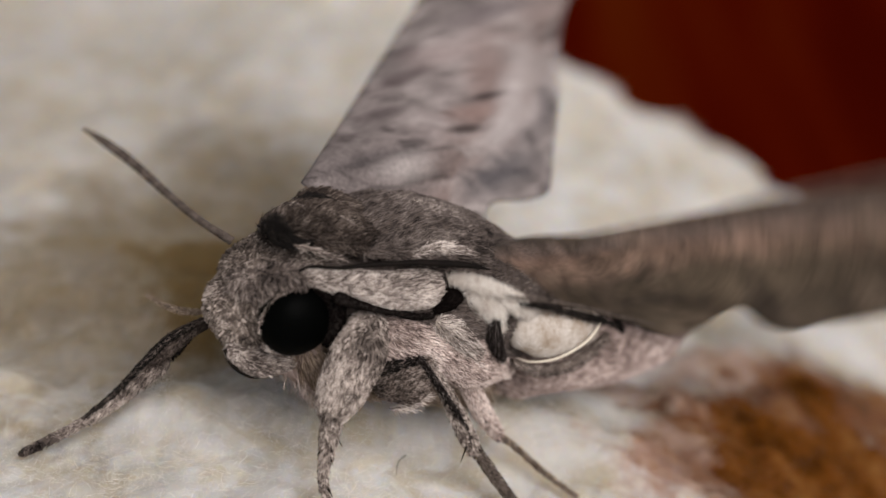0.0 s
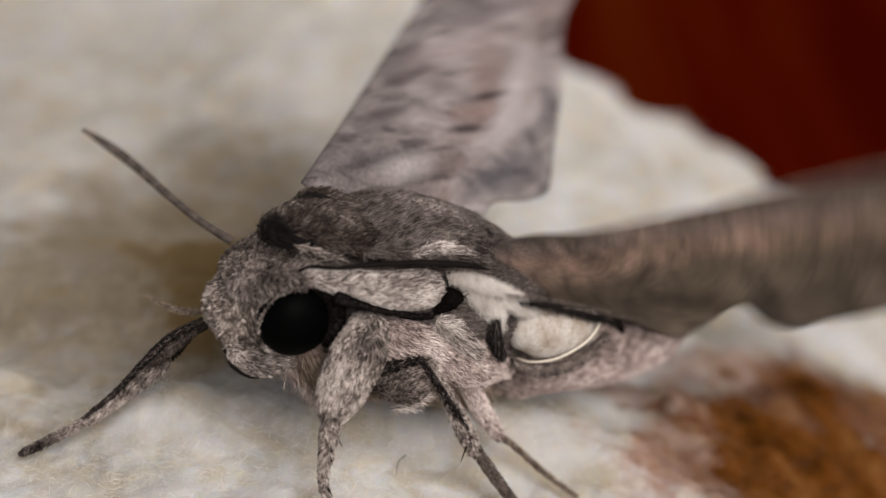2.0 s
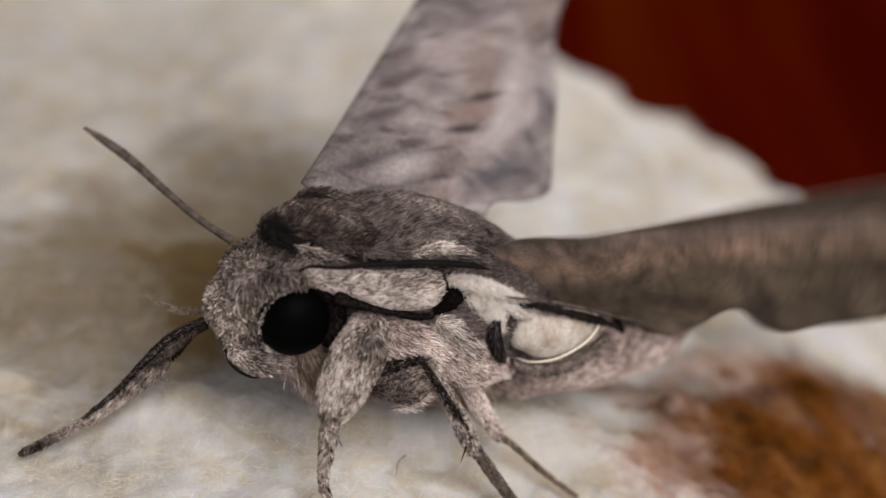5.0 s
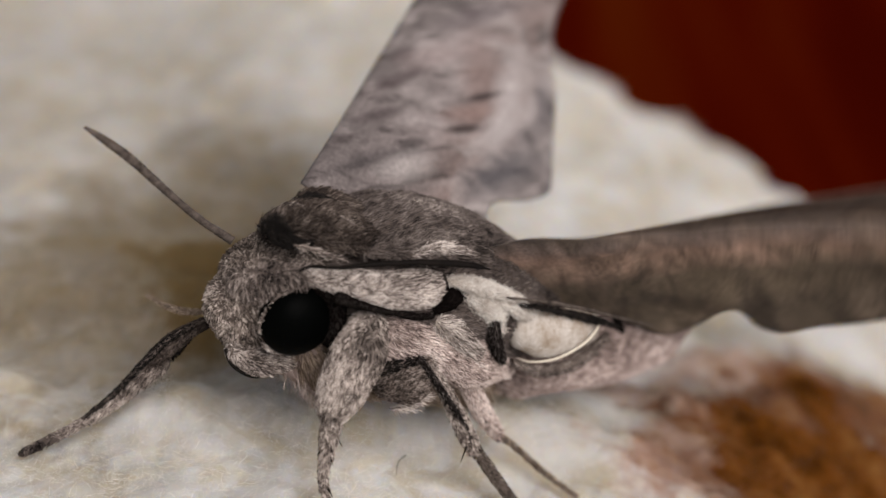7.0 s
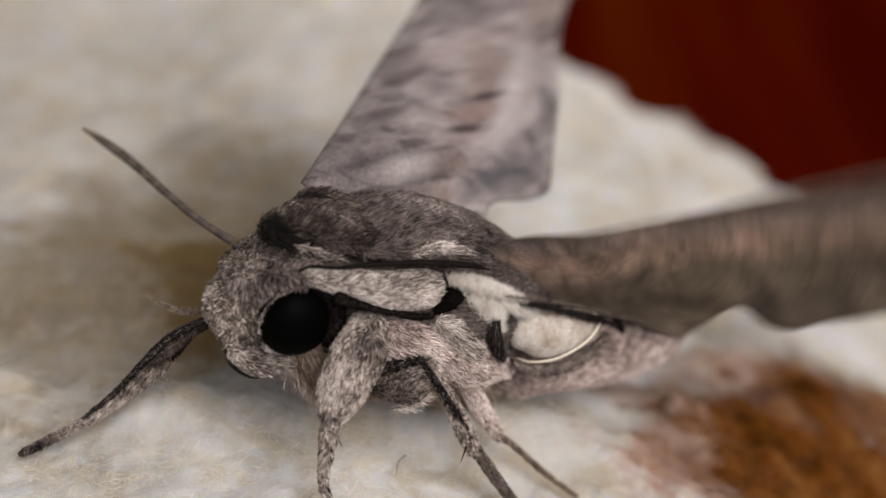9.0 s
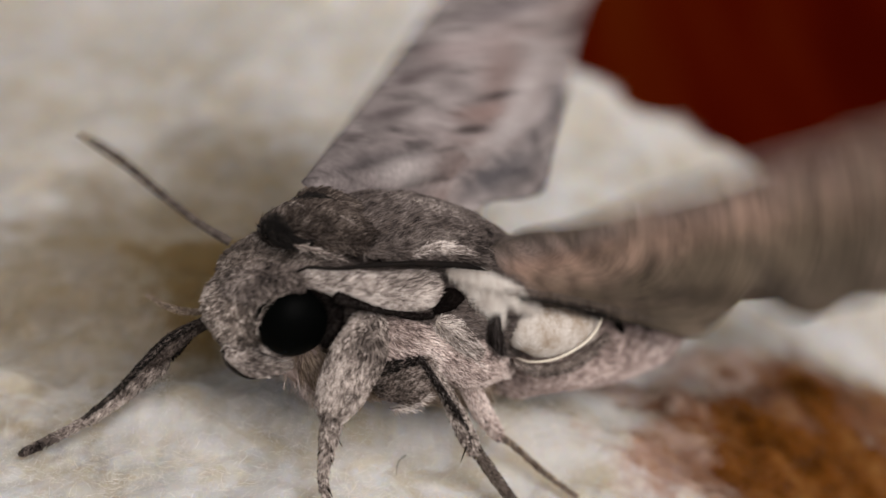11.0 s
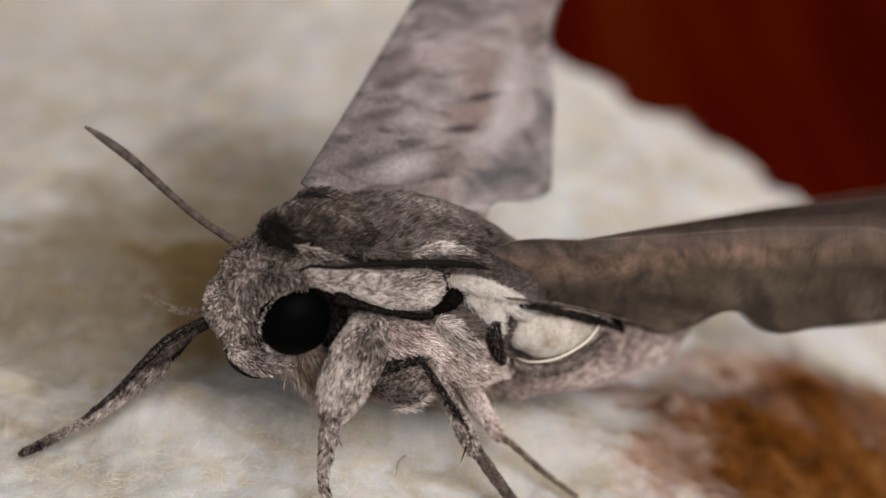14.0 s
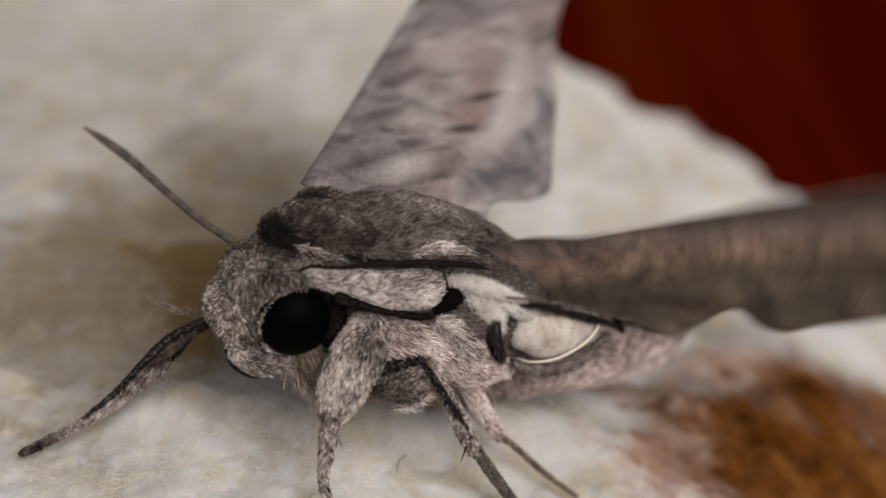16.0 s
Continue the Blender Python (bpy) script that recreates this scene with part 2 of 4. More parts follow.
def fleece_material():
    """Cream wool, yellowed and rust-stained; the yellow-brown also paints the moth's soft shade."""
    m, n, l, b = material("cream_fleece", 1.0, 0.0, 0.0)
    co = n.new("ShaderNodeTexCoord").outputs["Object"]
    soft = noise_node(n, l, co, 230, 4)
    mid = noise_node(n, l, co, 420, 3, 0.55, 0.6)
    r = ramp(n, [(0.33, (0.475, 0.457, 0.422)), (0.52, (0.545, 0.529, 0.5)), (0.75, (0.63, 0.617, 0.595))])
    l.new(soft.outputs["Fac"], r.inputs["Fac"])
    r2 = ramp(n, [(0.40, (0.89, 0.84, 0.73)), (0.57, (1.03, 1.04, 1.05))])
    l.new(mid.outputs["Fac"], r2.inputs["Fac"])
    c = mix(n, l, r.outputs["Color"], r2.outputs["Color"], 1.0, "MULTIPLY")
    at = n.new("ShaderNodeAttribute")
    at.attribute_name = "stain_shade"
    sep = n.new("ShaderNodeSeparateColor")
    l.new(at.outputs["Color"], sep.inputs["Color"])
    rust = noise_node(n, l, co, 420, 6, 0.7)
    rr = ramp(n, [(0.34, (0.030, 0.009, 0.0015)), (0.5, (0.098, 0.031, 0.0045)), (0.68, (0.18, 0.08, 0.02))])
    l.new(rust.outputs["Fac"], rr.inputs["Fac"])
    # yellowing, with the soft shade around the moth put into the colour
    c = mix(n, l, c, (0.125, 0.087, 0.038), sep.outputs["Green"])
    c = mix(n, l, c, (0.31, 0.185, 0.135), sep.outputs["Blue"])
    c = mix(n, l, c, rr.outputs["Color"], sep.outputs["Red"])
    l.new(c, b.inputs["Base Color"])
    b.inputs["Subsurface Weight"].default_value = 0.85
    b.inputs["Subsurface Radius"].default_value = (1.0, 0.72, 0.42)
    b.inputs["Subsurface Scale"].default_value = 0.0017
    bump = n.new("ShaderNodeBump")
    bump.inputs["Strength"].default_value, bump.inputs["Distance"].default_value = 0.4, 0.0003
    grain = noise_node(n, l, co, 3600, 4, 0.65, 0.6)
    l.new(grain.outputs["Fac"], bump.inputs["Height"])
    l.new(bump.outputs["Normal"], b.inputs["Normal"])
    return m


def fibre_material():
    """Single wool fibres let light through."""
    m, n, l, b = material("wool_fibre", 0.26, 0.0, 0.7)
    at = n.new("ShaderNodeAttribute")
    at.attribute_name = "stain_shade"
    sep = n.new("ShaderNodeSeparateColor")
    l.new(at.outputs["Color"], sep.inputs["Color"])
    geo = n.new("ShaderNodeNewGeometry")
    r = ramp(n, [(0.0, (0.76, 0.70, 0.58)), (0.5, (0.87, 0.845, 0.78)), (1.0, (0.93, 0.92, 0.89))])
    l.new(geo.outputs["Random Per Island"], r.inputs["Fac"])
    c = mix(n, l, r.outputs["Color"], (0.25, 0.18, 0.09), sep.outputs["Green"])
    c = mix(n, l, c, (0.45, 0.27, 0.19), sep.outputs["Blue"])
    c = mix(n, l, c, (0.15, 0.055, 0.010), sep.outputs["Red"])
    l.new(c, b.inputs["Base Color"])
    thin = n.new("ShaderNodeBsdfTranslucent")
    l.new(c, thin.inputs["Color"])
    both = n.new("ShaderNodeMixShader")
    both.inputs[0].default_value = 0.45
    l.new(b.outputs[0], both.inputs[1])
    l.new(thin.outputs[0], both.inputs[2])
    l.new(both.outputs[0], n["Material Output"].inputs["Surface"])
    return m


FLEECE = fleece_material()
FIBRE = fibre_material()

TABLE, _n, _l, _b = material("red_lacquer", 0.8, 0.0, 0.0)
_co = _n.new("ShaderNodeTexCoord").outputs["Object"]
_g = noise_node(_n, _l, _co, 30, 4, 0.6, 0.4, (4.0, 0.25, 1.0))
_r = ramp(_n, [(0.35, (0.036, 0.0014, 0.0001)), (0.55, (0.056, 0.0034, 0.0002)), (0.72, (0.075, 0.011, 0.0008))])
_l.new(_g.outputs["Fac"], _r.inputs["Fac"])
_l.new(_r.outputs["Color"], _b.inputs["Base Color"])


# ---- mesh helpers ----
def mesh(name, verts, faces, mat, smooth=True):
    me = bpy.data.meshes.new(name)
    me.from_pydata((np.asarray(verts) * MM).tolist(), [], faces if isinstance(faces, list) else faces.tolist())
    me.materials.append(mat)
    if smooth:
        me.shade_smooth()
    return me


def part(name, me, parent, label=""):
    ob = new(name, me)
    ob.parent = parent
    return tagged(ob, label)


def spline(points, n):
    """A smooth row of n points through the given ones (any number of columns)."""
    p = np.array(points, float)
    d = np.r_[0, np.cumsum(np.maximum(np.linalg.norm(np.diff(p[:, :3], axis=0), axis=1), 1e-6))]
    q = np.vstack([2 * p[0] - p[1], p, 2 * p[-1] - p[-2]])
    out = []
    for s in np.linspace(0, d[-1], n):
        i = min(np.searchsorted(d, s, side="right") - 1, len(d) - 2)
        u = (s - d[i]) / (d[i + 1] - d[i])
        a, b, c, e = q[i:i + 4]
        out.append(0.5 * (2 * b + (c - a) * u + (2 * a - 5 * b + 4 * c - e) * u * u + (3 * b - a - 3 * c + e) * u ** 3))
    return np.array(out)


def tube(stations, n=40, around=24, up=(0, 0, 1), lump=0.0, seed=0):
    """A closed body through stations (x, y, z, half height, half width). Returns verts and faces."""
    s = spline(stations, n)
    s[:, 3:] = np.maximum(s[:, 3:], 0.01)
    tan = np.gradient(s[:, :3], axis=0)
    tan /= np.linalg.norm(tan, axis=1)[:, None]
    verts, faces = [], []
    for i in range(n):
        side = np.cross(tan[i], up)
        side = side / (np.linalg.norm(side) + 1e-9)
        top = np.cross(side, tan[i])
        for k in range(around):
            a = 2 * math.pi * k / around
            off = math.sin(a) * top * s[i, 3] + math.cos(a) * side * s[i, 4]
            p = s[i, :3] + off
            if lump:
                p = p + off * lump * noise.noise(Vector(p * 0.9) + Vector((seed, 0, 0)))
            verts.append(p)
    for i in range(n - 1):
        for k in range(around):
            k2 = (k + 1) % around
            faces.append([i * around + k, (i + 1) * around + k, (i + 1) * around + k2, i * around + k2])
    faces.append(list(range(around))[::-1])
    faces.append([(n - 1) * around + k for k in range(around)])
    return np.array(verts), faces


def round_ends(stations, first=True, last=True):
    """Close a body with rounded ends."""
    s = [tuple(map(float, x)) for x in stations]
    def cap(a, b):
        v = np.array(a[:3]) - np.array(b[:3])
        v /= np.linalg.norm(v)
        r = min(a[3], a[4])
        return [tuple(np.array(a[:3]) + v * r * f) + (a[3] * g, a[4] * g) for f, g in ((0.55, 0.8), (0.9, 0.42), (1.0, 0.04))]
    head = cap(s[0], s[1])[::-1] if first else []
    tail = cap(s[-1], s[-2]) if last else []
    return head + s + tail


def fur(verts, faces, count, length, width, flow, lift=0.25, mess=0.35, seed=0):
    """Tapered strands rooted on a surface, combed along flow (a vector, or a function of places)."""
    rng = np.random.default_rng(seed)
    v = np.asarray(verts)
    quads = np.array([f for f in faces if len(f) == 4])
    tri = np.vstack([quads[:, [0, 1, 2]], quads[:, [0, 2, 3]]])
    a, b, c = v[tri[:, 0]], v[tri[:, 1]], v[tri[:, 2]]
    nr = np.cross(b - a, c - a)
    area = np.linalg.norm(nr, axis=1)
    t = rng.choice(len(tri), count, p=area / area.sum())
    u, w = rng.random(count), rng.random(count)
    flip = u + w > 1
    u[flip], w[flip] = 1 - u[flip], 1 - w[flip]
    p = a[t] + (b - a)[t] * u[:, None] + (c - a)[t] * w[:, None]
    nm = nr[t] / area[t][:, None]
    m = len(p)
    d = flow(p) if callable(flow) else np.tile(np.array(flow, float), (m, 1))
    d = d + rng.normal(0, mess, (m, 3))
    d -= nm * (d * nm).sum(1)[:, None]
    d /= np.linalg.norm(d, axis=1)[:, None] + 1e-9
    guard = 1 + 0.25 * (rng.random(m) < 0.1)[:, None]
    ln = length * rng.uniform(0.55, 1.25, m)[:, None] * guard
    wd = width * rng.uniform(0.6, 1.3, m)[:, None] * guard ** 0.5
    side = np.cross(nm, d)
    li = (lift * rng.uniform(0.4, 1.6, m))[:, None]
    base = p - nm * 0.03
    mid = p + d * ln * 0.5 + nm * ln * li * 0.6
    tip = p + d * ln + nm * ln * li * 0.75
    cell = np.floor(p / (0.55 * length) + rng.normal(0, 0.25, (m, 3)))
    _, group = np.unique(cell, axis=0, return_inverse=True)
    group = group.ravel()
    total = np.zeros((group.max() + 1, 3))
    np.add.at(total, group, tip)
    centre = total / np.bincount(group)[:, None]
    tip = tip + (centre[group] - tip) * 0.62
    mid = mid + (centre[group] - mid) * 0.2
    rows = [base - side * wd, base + side * wd, base + nm * wd * 1.2,
            mid - side * wd * 0.85, mid + side * wd * 0.85, mid + nm * wd * 1.0, tip]
    vs = np.stack(rows, 1).reshape(-1, 3)
    o = (np.arange(m) * 7)[:, None]
    q = np.concatenate([o + np.array(x) for x in ([1, 2, 5, 4], [2, 0, 3, 5])], 0)
    tr = np.concatenate([o + np.array(x) for x in ([4, 5, 6], [5, 3, 6])], 0)
    return vs, q.tolist() + tr.tolist()


def furry(name, stations, parent, skin, coat, count, length, width, flow, label="", lump=0.06, seed=0,
          n=40, around=24, lift=0.25, mess=0.35, up=(0, 0, 1)):
    """A body part with its own coat of strands, both under the parent."""
    v, f = tube(stations, n, around, up, lump, seed)
    body = part(name, mesh(name, v, f, skin), parent, label)
    fv, ff = fur(v, f, count, length, width, flow, lift, mess, seed)
    coat_ob = part("fur", mesh("fur", fv, ff, coat, False), body)
    tagged(coat_ob, kind="stuff")
    return body


# ---- ground ----
EDGE, EDGE_N = (7.0, 49.3), (-0.41, -0.912)


def ground_z(x, y):
    d = max(0.0, min(x, 34.0) + 15.0)
    z = -0.0116 * d ** 1.86
    z -= 0.1 * max(0.0, y - 24.0) * min(1.0, max(0.0, -x / 18.0))
    v = Vector((x, y, 0))
    z += 0.9 * noise.noise(v * 0.11 + Vector((3, 1, 0))) + 0.45 * noise.noise(v * 0.33)
    z += 1.1 * math.exp(-((x + 8.8) / 5.0) ** 2 - ((y + 0.6) / 1.5) ** 2) + 0.8 * math.exp(-((x + 16.4) / 1.3) ** 2 - ((y - 1.6) / 1.0) ** 2)
    z += 2.0 * math.exp(-((x - 0.0) / 6.0) ** 2 - ((y - 2.2) / 2.6) ** 2)
    if -24 < x < 32 and -14 < y < 40:
        w = v + Vector((noise.noise(v * 0.5), noise.noise(v * 0.5 + Vector((9, 4, 0))), 0)) * 0.8
        d1 = noise.voronoi(w * 0.46 + Vector((0, 0, 2.3)))[0][0]
        d2 = noise.voronoi(w * 1.05 + Vector((5, 2, 7.1)))[0][0]
        z += 0.52 * (0.42 - d1 * d1) + 0.16 * (0.4 - d2 * d2) + 0.10 * noise.noise(v * 2.4 + Vector((0, 0, 5)))
    return z


def fleece_edge(x, y):
    """Signed distance in mm inside the fleece from its wavy far border."""
    ex, ey = EDGE
    nx, ny = EDGE_N
    s = (x - ex) * nx + (y - ey) * ny
    s += 0.6 * max(0.0, 6.0 - x) + 2.0 * max(0.0, -8.0 - x)
    along = (x - ex) * -ny + (y - ey) * nx
    s += 1.7 * (abs(math.sin(math.pi * (along - 0.85) / 4.4)) - 0.65) - 0.45 * max(0.0, along - 9.5)
    return s + 1.0 * noise.noise(Vector((x * 0.22, y * 0.22, 4))) + 0.8 * noise.noise(Vector((x * 0.9, y * 0.9, 7)))


def blob(x, y, cx, cy, rx, ry, turn=0.0, ragged=0.35, soft=0.35, seed=0):
    """1 inside a ragged patch, 0 outside."""
    c, s = math.cos(turn), math.sin(turn)
    u, v = ((x - cx) * c + (y - cy) * s) / rx, (-(x - cx) * s + (y - cy) * c) / ry
    r = math.hypot(u, v) + ragged * noise.noise(Vector((x * 0.35, y * 0.35, seed))) + 0.6 * ragged * noise.noise(Vector((x * 1.1, y * 1.1, seed + 5))) + 0.4 * ragged * noise.noise(Vector((x * 2.9, y * 2.9, seed + 9)))
    t = min(1.0, max(0.0, (1.0 + soft - r) / (2 * soft)))
    return t * t * (3 - 2 * t)


def stains_and_shade(x, y):
    rust = max(0.95 * blob(x, y, 15.6, 10.2, 3.4, 2.4, 0.3, 0.3, 0.4, 21), 0.55 * blob(x, y, 8.9, 2.4, 1.5, 0.9, 0.3, 0.9, 0.5, 19), blob(x, y, 18.6, 5.6, 9.8, 8.2, 0.3, 0.36, 0.25, 1), 0.65 * blob(x, y, 10.2, 9.3, 3.8, 1.3, 0.4, 0.45, 0.6, 2), 0.95 * blob(x, y, 20.6, 13.6, 6.8, 4.4, 0.35, 0.3, 0.35, 14),
               0.75 * blob(x, y, 10.2, 2.9, 1.8, 1.6, 0.0, 0.8, 0.6, 15), 0.9 * blob(x, y, 25.5, 9.0, 6.0, 7.0, 0.4, 0.4, 0.3, 16))
    pinkish = max(0.85 * blob(x, y, 8.7, 1.9, 2.4, 1.8, 0.0, 0.9, 0.5, 18), 0.8 * blob(x, y, 10.4, 4.4, 2.4, 4.6, -0.2, 1.1, 0.5, 3), 0.75 * blob(x, y, 13.6, 12.8, 4.4, 1.6, 0.3, 0.5, 0.6, 4), 0.5 * blob(x, y, 7.2, 7.9, 2.6, 0.9, 0.3, 0.5, 0.6, 17))
    # yellowed wool plus painted shade: beside the head, under the body, far left
    yellow_shade = max(0.7 * blob(x, y, -9.5, 21.0, 5.8, 10.0, 0.15, 0.45, 0.7, 5), 1.0 * blob(x, y, -9.0, 10.5, 6.5, 8.0, 0.0, 0.4, 0.7, 6), 0.66 * blob(x, y, -12.6, 4.9, 7.5, 3.2, 0.1, 0.4, 0.6, 20), 0.8 * blob(x, y, -11.8, 12.0, 9.6, 10.5, 0.0, 0.4, 0.6, 9), 0.24 * blob(x, y, -26.0, 36.0, 18.0, 22.0, 0.0, 0.3, 0.4, 10),
                 0.15 * blob(x, y, -6.0, 2.2, 6.0, 4.0, 0.0, 0.5, 0.7, 8), 0.32 * blob(x, y, -13.0, 1.6, 7.0, 4.0, 0.0, 0.5, 0.6, 11), 0.25 * blob(x, y, -1.0, 1.4, 8.0, 3.0, 0.0, 0.6, 0.8, 12), 0.45 * blob(x, y, 13.6, 16.6, 2.6, 2.4, 0.3, 0.4, 0.7, 7))
    return rust, yellow_shade, pinkish


def axis(lo, hi, a, b, fine, coarse):
    """Grid lines that are close between a and b."""
    return np.r_[np.arange(lo, a, coarse), np.arange(a, b, fine), np.arange(b, hi + coarse, coarse)]


def fleece_sheet():
    xs, ys = axis(-90, 62, -20, 27, 0.21, 1.0), axis(-60, 100, -10, 56, 0.21, 0.9)
    verts, cols = [], []
    for y in ys:
        for x in xs:
            z = ground_z(x, y)
            e = fleece_edge(x, y)
            if e < 1.5:
                z -= 0.4 * (1.5 - e) ** 2 if e > -3 else 0.4 * 20.25 + 3.0 * (-3 - e)
            verts.append((x, y, max(z, -19.5)))
            cols.append((*stains_and_shade(x, y), 1.0))
    w = len(xs)
    faces = [[j * w + i, j * w + i + 1, (j + 1) * w + i + 1, (j + 1) * w + i] for j in range(len(ys) - 1) for i in range(w - 1)
             if max(verts[k][2] for k in (j * w + i, j * w + i + 1, (j + 1) * w + i)) > -19.0]
    me = mesh("fleece_ground", verts, faces, FLEECE)
    at = me.attributes.new("stain_shade", "FLOAT_COLOR", "POINT")
    at.data.foreach_set("color", np.array(cols, np.float32).ravel())
    return tagged(new("fleece_ground", me), "rumpled cream wool fleece, yellowed and rust-stained, with painted yellow-brown shade", "fleece", kind="structure")


WISPS = [(-10.8, 1.2), (-12.2, -3.4), (-8.9, -4.0), (-16.1, 2.3), (-5.7, 1.4), (-2.9, -4.7), (-11.0, -5.1), (4.3, -4.7)]


def wool_fibres():
    """Loose curling wool fibres standing out of the fleece, denser towards the near side and along its far border."""
    rng = np.random.default_rng(5)
    verts, faces, cols = [], [], []
    seg = 5
    for i in range(50000):
        near, hem = i < 39000, i >= 44000
        if near:
            x, y = rng.uniform(-19, 20), rng.uniform(-8.5, 12)
        elif hem:
            along, off = rng.uniform(-3, 20), rng.uniform(-1.0, 3.5)
            x, y = EDGE[0] - EDGE_N[1] * along - EDGE_N[0] * off, EDGE[1] + EDGE_N[0] * along - EDGE_N[1] * off
        else:
            x, y = rng.uniform(-30, 45), rng.uniform(10, 50)
        if near and i % 20 == 0:
            cx, cy = WISPS[(i // 20) % len(WISPS)]
            x, y = cx + rng.normal(0, 0.55), cy + rng.normal(0, 0.35)
        e = fleece_edge(x, y)
        if e < (0.0 if hem else -1.0) or (hem and e > 1.6):
            continue
        z = ground_z(x, y) - 0.05 - (0.4 * (1.5 - e) ** 2 if e < 1.5 else 0.0)
        bold = rng.random() < 0.08
        ln = rng.uniform(0.15, 0.5) if bold else rng.uniform(0.2, 0.8)
        wd = (0.0080 if bold else 0.0032) * rng.uniform(0.6, 1.3) * (1.0 if near else 1.6 if hem else 1.3)
        az, el, curl, twist = rng.uniform(0, 6.283), rng.uniform(-0.1, 0.8), rng.normal(0, 1.0), rng.normal(0, 0.9)
        p = np.array((x, y, z))
        stain_shade = stains_and_shade(x, y)
        start = len(verts)
        for k in range(seg + 1):
            side = np.array((-math.sin(az), math.cos(az), 0)) * wd
            verts += [p - side, p + side, p + np.array((0, 0, wd * 1.5))]
            cols += [(*stain_shade, 1.0)] * 3
            step = ln / seg
            p = p + step * np.array((math.cos(az) * math.cos(el), math.sin(az) * math.cos(el), math.sin(el)))
            az += curl * step * 1.6
            el += twist * step * 1.3 - 0.12
        for k in range(seg):
            a = start + 3 * k
            faces += [[a + 1, a + 2, a + 5, a + 4], [a + 2, a, a + 3, a + 5]]
    me = mesh("wool_fibres", verts, faces, FIBRE, False)
    at = me.attributes.new("stain_shade", "FLOAT_COLOR", "POINT")
    at.data.foreach_set("color", np.array(cols, np.float32).ravel())
    return tagged(new("wool_fibres", me), "fine loose curling fibres of the cream wool", "fibres", kind="stuff")


fleece_sheet()
wool_fibres()

# the dark red surface under the fleece reaches far out
table_v = [(x, y, z) for z in (-45, -20) for x, y in ((-260, -120), (260, -120), (260, 400), (-260, 400))]
table_f = [[3, 2, 1, 0], [4, 5, 6, 7], [0, 1, 5, 4], [1, 2, 6, 5], [2, 3, 7, 6], [3, 0, 4, 7]]
tagged(new("table_top", mesh("table_top", table_v, table_f, TABLE, False)), "dark red lacquered wooden surface below the fleece", "table top", kind="structure")

hair_v, hair_f = tube([(-1.70, -2.98, -1.08, 0.008, 0.008), (-1.61, -2.07, -1.10, 0.014, 0.014), (-1.33, -1.57, -1.15, 0.014, 0.014), (-0.96, -1.28, -1.23, 0.007, 0.007)], 24, 6)
tagged(new("stray_hair", mesh("stray_hair", hair_v, hair_f, SKIN_DARK)), "thin dark stray hair lying on the wool", "hair")

# ---- the moth: local x runs back along its body, y to its right, z up ----
moth = tagged(new("hawk_moth"), "grey-brown furry hawk moth shivering its wings on the fleece", "moth")
moth.matrix_world = Matrix.Translation(Vector((-6.62, -2.50, 0.00)) * MM) @ pose(0, 0, 0, 0, 0, 30)
BACK = (1, 0, 0)

thorax = furry("thorax", round_ends([(1.6, 0, 6.2, 1.7, 2.0), (3.2, 0, 5.6, 2.6, 3.0), (5.2, 0, 5.1, 3.25, 3.7), (7.6, 0, 4.42, 2.9, 3.5), (10.0, 0, 3.25, 2.2, 2.9)]),
               moth, SKIN_GREY, FUR_BACK, 30000, 0.42, 0.019, (1, 0, -0.1), "grey-brown furry back with a pale streak", 0.05, 1, 60, 40)
abdomen = furry("abdomen", round_ends([(10.29, -0.40, 1.66, 2.0, 2.4), (12.60, -0.40, 1.16, 1.95, 2.3), (15.32, -0.30, 0.61, 1.75, 2.0), (17.2, -0.20, 0.45, 1.25, 1.4), (18.6, -0.10, 0.5, 0.6, 0.7)]),
                moth, SKIN_PINK, FUR_ABDOMEN, 14000, 0.42, 0.024, (1, 0, 0.1), "pinkish grey scaly abdomen", 0.05, 2, 60, 32)

# head with its eye, crown, cheek, palps and antennae
head = furry("head", round_ends([(-0.55, 0, 5.68, 1.28, 1.25), (0.3, 0, 5.97, 1.86, 1.9), (1.6, 0, 6.1, 1.9, 2.0), (2.4, 0, 6.0, 1.7, 1.9)]),
             moth, SKIN_GREY, FUR_HEAD, 22000, 0.28, 0.019, (0.5, 0, -0.75), "grey furry head", 0.08, 3, 44, 32, lift=0.45, mess=0.6)


def ellipsoid(c, r, n=24, m=32):
    st = [(c[0] + r[0] * math.sin(a), c[1], c[2], max(0.01, r[2] * math.cos(a)), max(0.01, r[1] * math.cos(a))) for a in np.linspace(-1.57, 1.57, n)]
    return tube(st, n, m)


for eye_side in (1, -1):
    ev, ef = ellipsoid((0.63, -1.95 if eye_side > 0 else 1.5, 5.64), (1.36, 1.0, 1.30))
    part("eye", mesh("eye", ev, ef, EYE_MAT), head, "glossy black bulging compound eye")
# black fur fills the gap beside the eye in place of its shade
furry("eye_gap_shade", round_ends([(1.36, -2.20, 6.72, 0.2, 0.3), (1.80, -2.50, 6.35, 0.3, 0.34), (1.87, -2.60, 5.68, 0.32, 0.34), (1.63, -2.50, 4.86, 0.3, 0.3)]), head, SKIN_DARK, FUR_DARK, 1500, 0.16, 0.02, (0.3, 0, -1), "black fur painting the shaded gap round the eye", 0.05, 83, 26, 18, up=(1, 0, 0))


